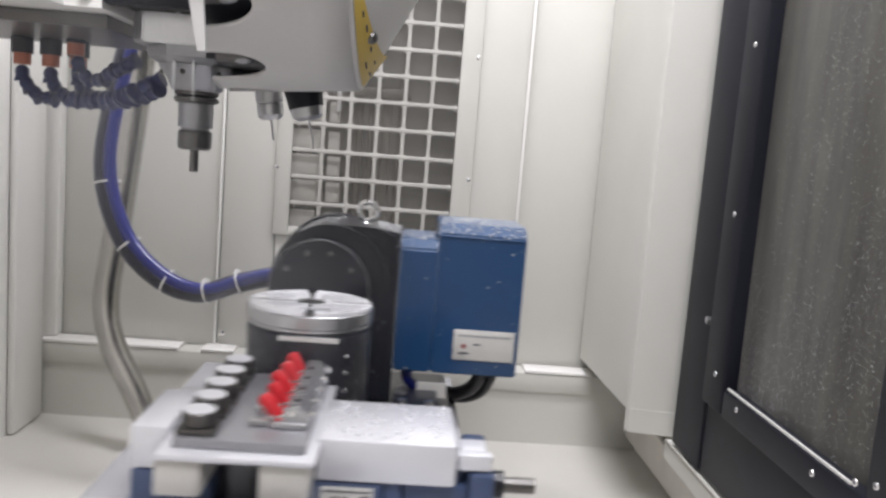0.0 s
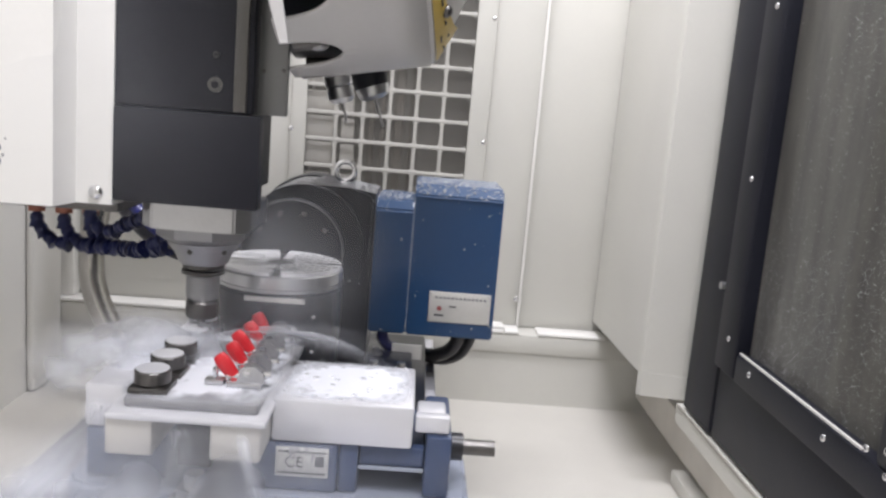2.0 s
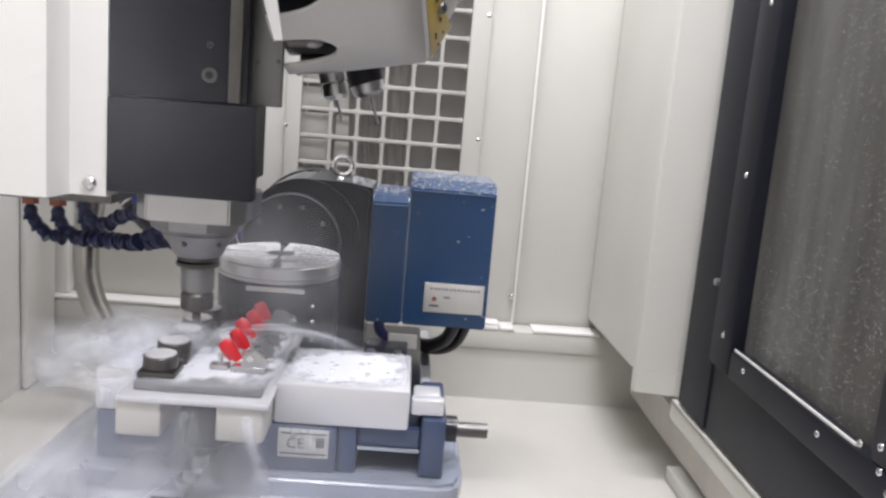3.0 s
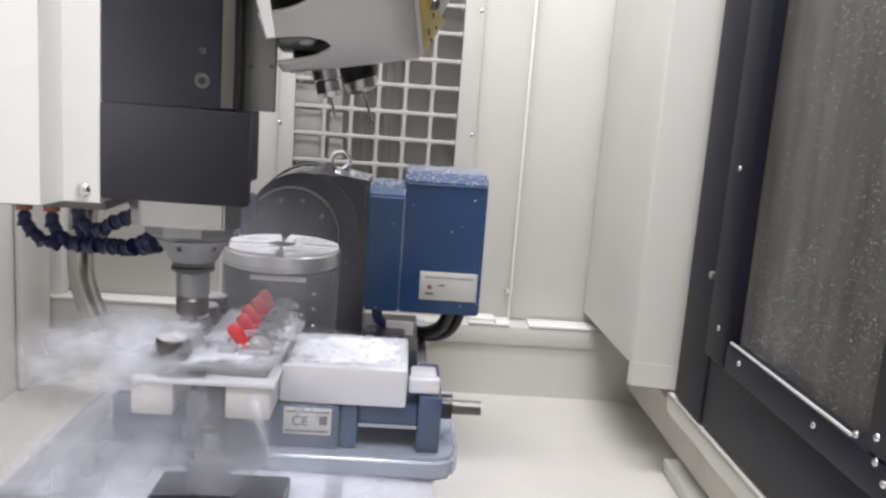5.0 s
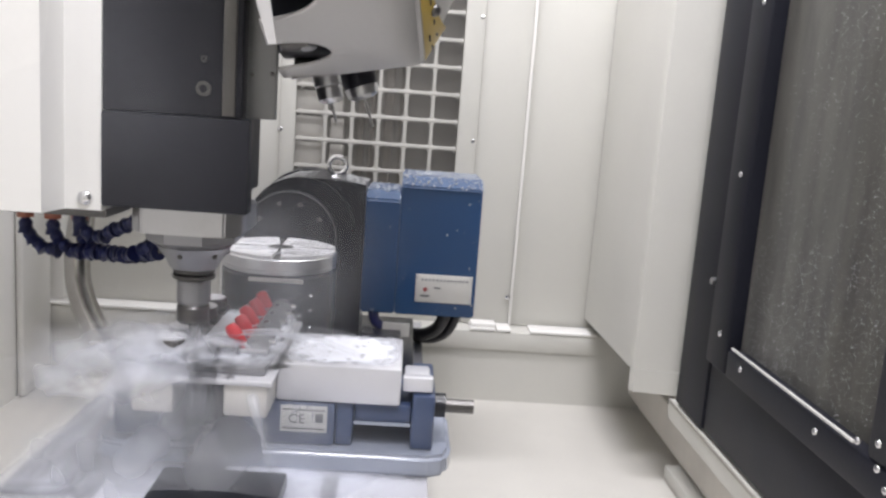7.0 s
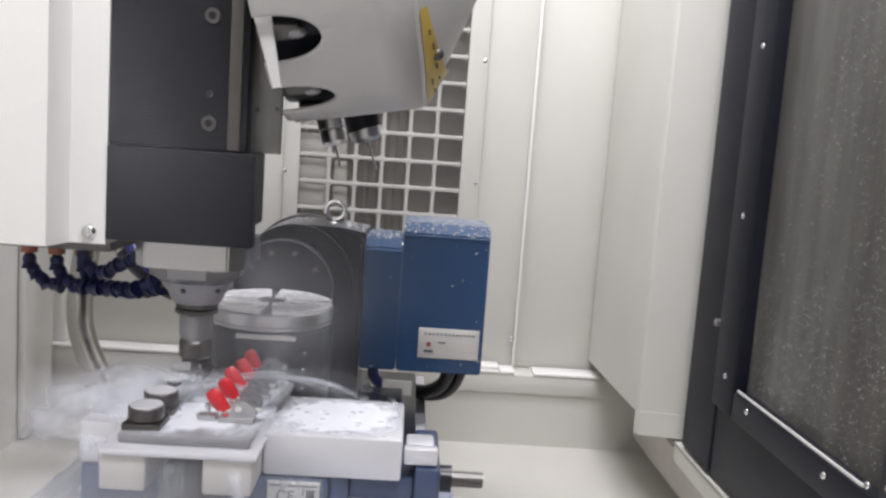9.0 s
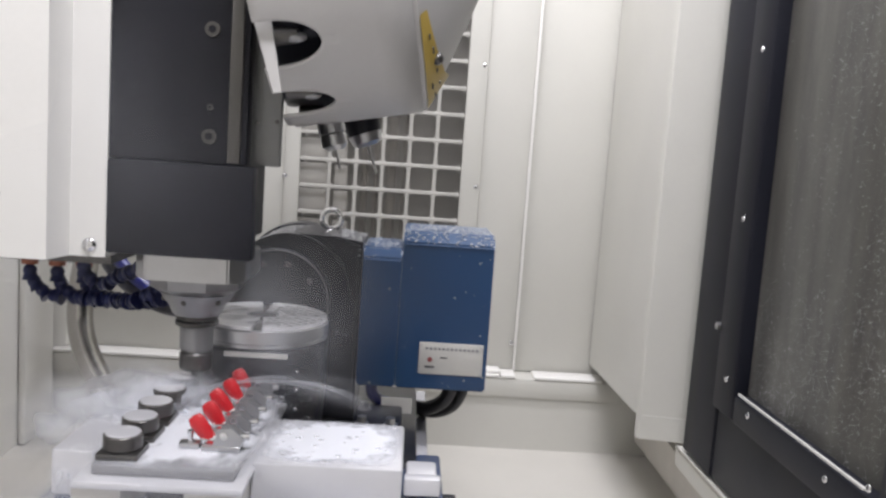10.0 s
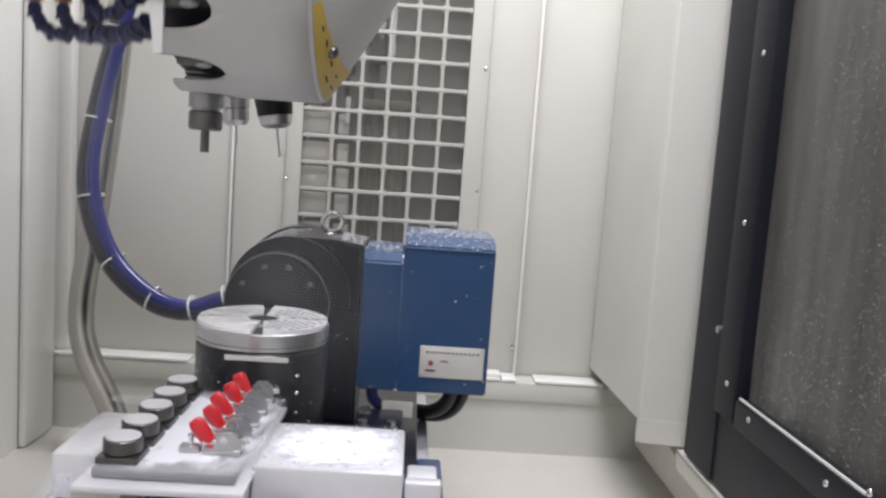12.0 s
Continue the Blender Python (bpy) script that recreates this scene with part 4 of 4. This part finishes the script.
# azimuth, spread, reach, lift, drop: counted from the axis to the right, against the clock
FANS = ((3.5, 1.3, 0.17, 0.06, 0.10), (3.2, 0.9, 0.22, 0.06, 0.17), (4.2, 1.6, 0.15, 0.03, 0.04))
left = holder("coolant_spray", "white fans of coolant spray thrown off the cutter", "spray")
for k, f in enumerate(FANS):
    sheet("spray_fan", fan(*f, k * 3.7), 20, 24, FAN, left)


def billow(cx, cy, cz, w, h, lean, seed):
    """A cloud of drops as a bulging sheet that leans back."""
    def at(u, v):
        q = 0.025 * noise.noise(Vector((u * 3, v * 3, seed)))
        s = (u - 0.5) * h
        return (cx + (v - 0.5) * w, cy + s * math.sin(lean) - q * math.cos(lean), cz + s * math.cos(lean) + q * math.sin(lean))
    return at


sheet("spray_cloud", billow(TX - 0.065, 0.975, 1.190, 0.27, 0.11, 0.85, 1.0), 12, 18, CLOUD, left)
sheet("spray_cloud", billow(TX - 0.075, 0.94, 1.168, 0.25, 0.11, 0.8, 4.0), 12, 18, CLOUD, left)
sheet("spray_cloud", billow(TX - 0.02, 0.985, 1.190, 0.13, 0.07, 0.6, 7.0), 12, 18, CLOUD, left)
sheet("spray_haze", billow(-0.165, 1.02, 1.30, 0.28, 0.26, 0.2, 3.0), 12, 18, NOSEHAZE, left)
splashes.append(left)
right = holder("coolant_spray", "thin fan of coolant spray arching over the clamps", "spray")
sheet("spray_fan", fan(5.7, 1.0, 0.13, 0.05, 0.06, 2.0), 20, 24, FAN, right)
sheet("spray_fan", fan(6.15, 0.7, 0.24, 0.09, 0.10, 5.0), 20, 24, FAN, right)
splashes.append(right)
# mist that drifts in front of the vise and over the table
front_mist = holder("coolant_mist", "drifting white coolant mist round the vise", "mist")
sheet("mist_cloud", billow(-0.33, 0.765, 1.065, 0.30, 0.17, 0.6, 2.0), 12, 18, THINCLOUD, front_mist)
sheet("mist_cloud", billow(-0.24, 0.735, 1.075, 0.40, 0.24, 0.45, 5.0), 12, 18, THINCLOUD, front_mist)
sheet("mist_cloud", billow(-0.06, 0.755, 1.09, 0.36, 0.20, 0.4, 6.0), 12, 18, HAZE, front_mist)
# thin mist before the spindle head and the rotary table, also standing in for lens haze
haze = holder("mist_and_lens_haze", "thin grey coolant mist, also standing in for lens haze", "mist")
sheet("haze_cloud", billow(-0.33, 0.90, 1.50, 0.34, 0.36, 0.35, 8.0), 12, 18, HAZE, haze)
sheet("haze_cloud", billow(-0.15, 1.03, 1.30, 0.36, 0.30, 0.2, 9.0), 12, 18, HAZE, haze)
for k, (n, reach, lean, top) in enumerate(((14000, 0.11, math.pi + 0.35, 1.1), (5000, 0.055, math.pi + 0.8, 0.9))):
    splashes.append(droplets("coolant_mist", "fine white coolant mist round the cutter", splash(n, reach, lean, top, 20 + k), rng.uniform(0.00015, 0.0004, n), SPRAY))

# cone of spray under the spindle nose
cone = holder("coolant_cone", "cone of coolant spray below the cutter", "spray")


def skin(u, v):
    a, r = 2 * math.pi * v, 0.006 + 0.046 * u
    return (TX + r * math.cos(a), TY + r * math.sin(a), HZ - 0.170 - 0.15 * u)


sheet("spray_skin", skin, 14, 28, CONESPRAY, cone)
n = 9000
d = rng.uniform(0, 1, n) ** 0.8
a, w = rng.uniform(0, 2 * math.pi, n), np.sqrt(rng.uniform(0, 1, n))
drops = droplets("spray_drops", "", np.stack([TX + w * (0.006 + 0.034 * d) * np.cos(a), TY + w * (0.006 + 0.034 * d) * np.sin(a), HZ - 0.172 - 0.14 * d], 1), rng.uniform(0.00015, 0.0004, n), SPRAY, kind="", category="")
drops.parent = cone
jets = holder("coolant_jets", "two thin straight jets of coolant from the spindle nose", "water")
tube("jet", [(-0.272, 1.014, HZ - 0.12), (-0.276, 1.003, HZ - 0.26), (-0.280, 0.992, HZ - 0.43)], 0.0022, JETWATER, jets)
tube("jet", [(-0.266, 1.014, HZ - 0.12), (-0.262, 1.003, HZ - 0.26), (-0.256, 0.992, HZ - 0.43)], 0.0022, JETWATER, jets)

# water that runs off the plate and over the vise
falls = holder("coolant_falls", "streaming curtains of coolant down the front of the vise", "water")
for x0, x1, y0, z0, z1, sd in ((-0.268, -0.206, 0.795, 1.146, 1.030, 1), (-0.256, -0.222, 0.785, 1.150, 1.028, 2), (-0.318, -0.262, 0.797, 1.146, 1.050, 3),
                               (-0.208, -0.150, 0.796, 1.146, 1.045, 4), (-0.152, -0.075, 0.836, 1.115, 1.045, 5), (-0.366, -0.318, 0.838, 1.150, 1.045, 7)):
    def curtain(u, v, q=(x0, x1, y0, z0, z1, sd)):
        x0, x1, y0, z0, z1, sd = q
        pull = 1 - 0.35 * u * (sd < 3)
        x = (x0 + x1) / 2 + (x1 - x0) * (v - 0.5) * pull
        return (x, y0 - 0.006 * math.sqrt(u) + 0.003 * noise.noise(Vector((v * 7, u * 2, sd))), z0 + (z1 - z0) * u)
    sheet("curtain", curtain, 12, 24, CURTAIN, falls)
def runlet(u, v):
    return (-0.172 + 0.05 * u + 0.022 * (v - 0.5) * (1 - 0.4 * u), 0.775 - 0.035 * math.sqrt(u), 1.15 - 0.128 * u)


sheet("runlet", runlet, 12, 8, RUNLET, falls)
chips = [(rng.choice((-0.355, -0.231, -0.156, -0.074)) + rng.normal(0, 0.003), rng.uniform(0.62, 0.84), 0.988 + rng.uniform(0, 0.03)) for k in range(420)]
swarf = droplets("swarf", "dark wet metal chips in the table's slots", chips, rng.uniform(0.001, 0.0026, len(chips)), DARKSTEEL, category="chips")
carried.append(swarf)
fm = []
for k in range(52000):
    x, y = rng.uniform(-0.455, 0.05), rng.uniform(0.60, 0.83)
    f = noise.noise(Vector((x * 9, y * 14, 0.3)))
    if f + 0.45 * (x < -0.12) - 0.1 > rng.uniform(-0.2, 0.3):
        fm.append((x, y, 1.0205 + abs(rng.normal(0, 0.0012))))
for k in range(12000):
    x = rng.uniform(-0.457, -0.388)
    fm.append((x, rng.uniform(0.83, 1.25), 1.0205 + abs(rng.normal(0, 0.0015))))
foam = droplets("coolant_foam", "white foaming coolant spread over the machine table", fm, rng.uniform(0.0004, 0.0009, len(fm)), SPRAY, category="foam")
for q in range(2):
    sheet("foam_film", lambda u, v, q=q: (-0.455 + 0.505 * v, 0.86 - (0.40 - 0.08 * q) * u, 1.0235 + 0.003 * q + 0.0012 * noise.noise(Vector((u * 6, v * 7, 3.0 + q)))), 16, 20, FOG, foam)
sheet("foam_film", lambda u, v: (-0.48 + 0.12 * v, 0.70 + 0.6 * u, 1.0315 - 0.004 * u), 16, 8, FOG, foam)
fm = []
for k in range(26000):
    x, y = rng.uniform(-0.36, -0.15), rng.uniform(0.80, 1.05)
    if noise.noise(Vector((x * 22, y * 22, 2.3))) > 0.0:
        fm.append((x, y, 1.1705 + abs(rng.normal(0, 0.0012))))
plate_foam = droplets("coolant_foam", "white foaming coolant on the fixture plate", fm, rng.uniform(0.0002, 0.0005, len(fm)), SPRAY, category="foam")

sheet("foam_film", lambda u, v: (-0.320 + 0.178 * v, 1.078 - 0.300 * u, 1.1712 + 0.0006 * noise.noise(Vector((u * 9, v * 7, 6.0)))), 16, 12, FOAMFILM, plate_foam)
sheet("foam_film", lambda u, v: (-0.153 + 0.162 * v, 0.986 - 0.147 * u, 1.1642 + 0.0004 * noise.noise(Vector((u * 9, v * 7, 2.0)))), 12, 12, FOAMFILM, plate_foam)


def beads(name, label, places, sizes, flat, material):
    """Small domed drops that sit on a surface; flat: the axis in which they are flattened."""
    bm = bmesh.new()
    bmesh.ops.create_icosphere(bm, subdivisions=1, radius=1.0)
    base = np.array([v.co[:] for v in bm.verts])
    base[:, "xyz".index(flat)] *= 0.45
    tri = np.array([[v.index for v in f.verts] for f in bm.faces])
    bm.free()
    P, S = np.array(places, float), np.array(sizes, float)
    V = (P[:, None] + base[None] * S[:, None, None]).reshape(-1, 3)
    F = (np.arange(len(P))[:, None, None] * len(base) + tri[None]).reshape(-1, 3)
    me = bpy.data.meshes.new(name)
    me.from_pydata(V.tolist(), [], F.tolist())
    me.materials.append(material)
    for p in me.polygons:
        p.use_smooth = True
    return tagged(new(name, me), label, "water drops", kind="stuff")


def sizes(n, lo=0.0006, hi=0.0026):
    return lo + (hi - lo) * rng.uniform(0, 1, n) ** 3


places = []
while len(places) < 9000:
    y, z = rng.uniform(0.806, 1.19), 1.17 + 0.75 * rng.uniform(0, 1) ** 1.3
    thick = 0.35 + 1.3 * noise.noise(Vector((y * 7, z * 4, 1.7))) + 0.5 * noise.noise(Vector((y * 45, z * 8, 4.0))) - 0.9 * max(0.0, z - 1.48)
    if rng.uniform(0, 1) < thick:
        places.append((0.5245, y, z))
pane_sizes = 0.0002 + 0.0008 * rng.uniform(0, 1, 9000) ** 7
beads("water_drops", "fine drops of coolant on the door's window", places, pane_sizes, "x", PANEDROP)
n = 420
top = beads("water_drops", "beads of coolant on the blue cover's top", np.concatenate([
    np.stack([rng.uniform(-0.008, 0.135, n), rng.uniform(1.32, 1.455, n), np.full(n, 1.3728)], 1),
    np.stack([rng.uniform(-0.008, 0.135, 160), t := rng.uniform(1.305, 1.318, 160), 1.354 + (t - 1.305) * 1.42], 1),
    np.stack([rng.uniform(-0.072, -0.012, 170), rng.uniform(1.32, 1.45, 170), np.full(170, 1.3433)], 1),
    np.stack([rng.uniform(-0.072, -0.012, 60), t2 := rng.uniform(1.308, 1.320, 60), 1.326 + (t2 - 1.308) * 1.42], 1),
    np.stack([t3 := rng.uniform(-0.118, -0.076, 220), rng.uniform(1.305, 1.44, 220), 1.3572 - (t3 + 0.12) * 0.152], 1),
    np.stack([-0.187 + 0.0965 * np.sin(t4 := rng.uniform(-0.7, 0.7, 260)), rng.uniform(1.30, 1.44, 260), 1.262 + 0.0965 * np.cos(t4)], 1)]), sizes(n + 870, 0.001, 0.0032), "z", PANEDROP)
n = 90
front = beads("water_drops", "scattered drops on the rotary table's front", np.concatenate([
    np.stack([rng.uniform(-0.07, 0.135, 45), np.full(45, 1.304), rng.uniform(1.12, 1.35, 45)], 1),
    np.stack([rng.uniform(-0.13, -0.078, 30), np.full(30, 1.2995), rng.uniform(1.10, 1.35, 30)], 1),
    np.stack([-0.2 + 0.092 * np.sin(q := rng.uniform(-1.2, 1.2, 60)), 1.148 - 0.092 * np.cos(q), rng.uniform(1.10, 1.21, 60)], 1)]), sizes(135, 0.0007, 0.0021), "y", DROP)
n = 130
vise_drops = beads("water_drops", "puddled drops on the vise's pale jaw block", np.stack([rng.uniform(-0.145, 0.004, n), rng.uniform(0.85, 0.98, n), np.full(n, 1.1632)], 1), sizes(n, 0.001, 0.006), "z", FILMWATER)
carried.extend((top, front, vise_drops))


# ---- motion ----
TABLE_ROWS = (
    (0, 0.0737, 0.0574),
    (0.1, 0.0220, 0.0120),
    (0.2, 0.0095, -0.0030),
    (0.5, 0.0083, -0.0037),
    (1, 0.0083, -0.0028),
    (1.5, 0.0091, 0.0166),
    (2, 0.0093, 0.0435),
    (2.5, 0.0098, 0.0610),
    (3, 0.0098, 0.0881),
    (5, 0.0099, 0.1495),
    (5.5, 0.0103, 0.1749),
    (6, 0.0106, 0.1903),
    (6.5, 0.0022, 0.1785),
    (7, 0.0012, 0.1766),
    (7.5, 0.0005, 0.1323),
    (9.5, 0.0004, 0.0416),
    (10, 0.0001, 0.0000),
    (10.5, -0.0000, -0.0000),
    (11, 0.0003, 0.0001),
    (11.5, 0.0002, 0.0003),
    (12, 0.0004, -0.0014),
)
HEAD_ROWS = (
    (0, 1.621),
    (0.2, 1.615),
    (0.3, 1.564),
    (0.4, 1.490),
    (0.5, 1.421),
    (0.6, 1.364),
    (0.7, 1.356),
    (1, 1.355),
    (1.5, 1.356),
    (2, 1.357),
    (2.5, 1.358),
    (3, 1.364),
    (5, 1.356),
    (5.5, 1.356),
    (6, 1.357),
    (6.5, 1.364),
    (7, 1.354),
    (7.5, 1.356),
    (9.5, 1.364),
    (10, 1.354),
    (10.3, 1.356),
    (10.4, 1.366),
    (10.5, 1.408),
    (10.6, 1.486),
    (10.7, 1.560),
    (10.8, 1.617),
    (10.9, 1.622),
    (11.3, 1.622),
    (11.5, 1.655),
    (11.8, 1.660),
    (12, 1.730),
)
SWING = ((0, 0.565), (0.2, 0.565), (0.3, 0.47), (0.4, 0.25), (0.5, 0.05), (0.6, 0.0), (1, 0), (5, 0), (10.4, 0), (10.5, 0.02), (10.6, 0.14), (10.7, 0.33), (10.8, 0.51),
         (10.9, 0.53), (11.3, 0.53), (11.4, 0.64), (11.5, 0.953), (11.7, 0.99), (12, 1.0))


def turret_pose(f):
    g = 1 - f
    return pose(AN[0] + 0.127 * g, AN[1], AN[2] - 0.027 * g + 0.03 * g * (1 - g), 0, -11 * g, 0)


def between(rows, t):
    for a, b in zip(rows, rows[1:]):
        if a[0] <= t <= b[0]:
            k = (t - a[0]) / (b[0] - a[0])
            return [u + (v - u) * k for u, v in zip(a[1:], b[1:])]
    return list(rows[-1][1:])


def motions():
    for ob in carried:
        walk(ob, [(t, pose(x, y, 0)) for t, x, y in TABLE_ROWS])
    walk(hose, [(t, pose(0.35 * x, y, 0)) for t, x, y in TABLE_ROWS])
    walk(pipe, [(t, pose(x, 0, 0)) for t, x, y in TABLE_ROWS])
    walk(head, [(t, pose(0, 0, z - HZ)) for t, z in HEAD_ROWS])
    walk(turret, [(t, turret_pose(f)) for t, f in SWING])
    # the chuck rides in the spindle until the turret has taken it over
    rows = [(t, pose(TIP[0], TIP[1], z - 0.177)) for t, z in HEAD_ROWS if t <= 11.3]
    rows += [(11.4, pose(TIP[0], TIP[1], 1.458)), (11.5, pose(TIP[0], TIP[1], 1.479)), (11.7, pose(TIP[0], TIP[1], 1.483)), (12.0, pose(TIP[0], TIP[1], 1.484))]
    walk(tool, rows)
    # running water and foam travel with the table; they well up when the coolant starts
    for ob, depth in ((falls, (0, 0.075, 0)), (foam, (0, 0, -0.03)), (plate_foam, (0, 0, -0.02))):
        rows = []
        for t in sorted({r[0] for r in TABLE_ROWS} | {0.3, 0.4, 0.7}):
            x, y = between(TABLE_ROWS, t)
            k = min(1.0, max(0.0, (0.55 - t) / 0.3))
            rows.append((t, pose(x + depth[0] * k, y + depth[1] * k, depth[2] * k)))
        walk(ob, rows)
    rows = []
    for k in range(41):
        t = round(0.3 * k, 1)
        x, y = between(TABLE_ROWS, t)
        lost = min(1.0, max(0.0, (0.6 - t) / 0.3) + max(0.0, (t - 10.3) / 0.6))
        rows.append((t, pose(x + 0.008 * math.sin(2.1 * k), y + 0.006 * math.cos(1.7 * k), 0.008 * math.sin(2.9 * k) - 0.45 * lost)))
    walk(front_mist, rows)
    walk(haze, [(0.6 * k, pose(0.015 * math.sin(1.3 * k), 0, 0.012 * math.sin(2.2 * k))) for k in range(21)])
    # the spray leaps up when the cutter arrives, trembles, and falls back when the spindle lifts
    for i, ob in enumerate(splashes):
        rows = [(0, pose(0, 0, -0.46)), (0.2, pose(0, 0, -0.4)), (0.3, pose(0, 0, -0.15))]
        t, k = 0.4, 0
        while t < 10.46:
            k += 1
            sway = math.sin(k * 2.4 + i * 1.7)
            rows.append((t, pose(0.006 * sway, 0.004 * math.cos(k * 1.9 + i), -0.006 + 0.006 * math.sin(k * 3.1 + i * 2))))
            t = round(t + (0.3 if not 3.2 < t < 4.7 else 0.4), 2)
        rows += [(10.5, pose(0, 0, -0.02)), (10.7, pose(0, 0, -0.40)), (12, pose(0, 0, -0.46))]
        walk(ob, rows)
    rise = [(t, z - HZ) for t, z in HEAD_ROWS if 0.2 <= t <= 11.3]
    cone_rows = [(0, 0.62), (0.1, 0.34)] + [(t, z if t < 10.4 else z + 0.25 * min(1, (t - 10.4) / 0.2)) for t, z in rise] + [(12, 0.62)]
    walk(cone, [(t, pose(0, 0, z)) for t, z in cone_rows])
    jet_rows = [(0, 0.62), (0.1, 0.30)] + [(t, z + (0.42 if 0.7 <= t <= 10.4 else 0.0)) for t, z in rise] + [(11.4, 0.16), (11.6, -0.35), (12, -0.5)]
    walk(jets, [(t, pose(0, 0, z)) for t, z in jet_rows])



motions()
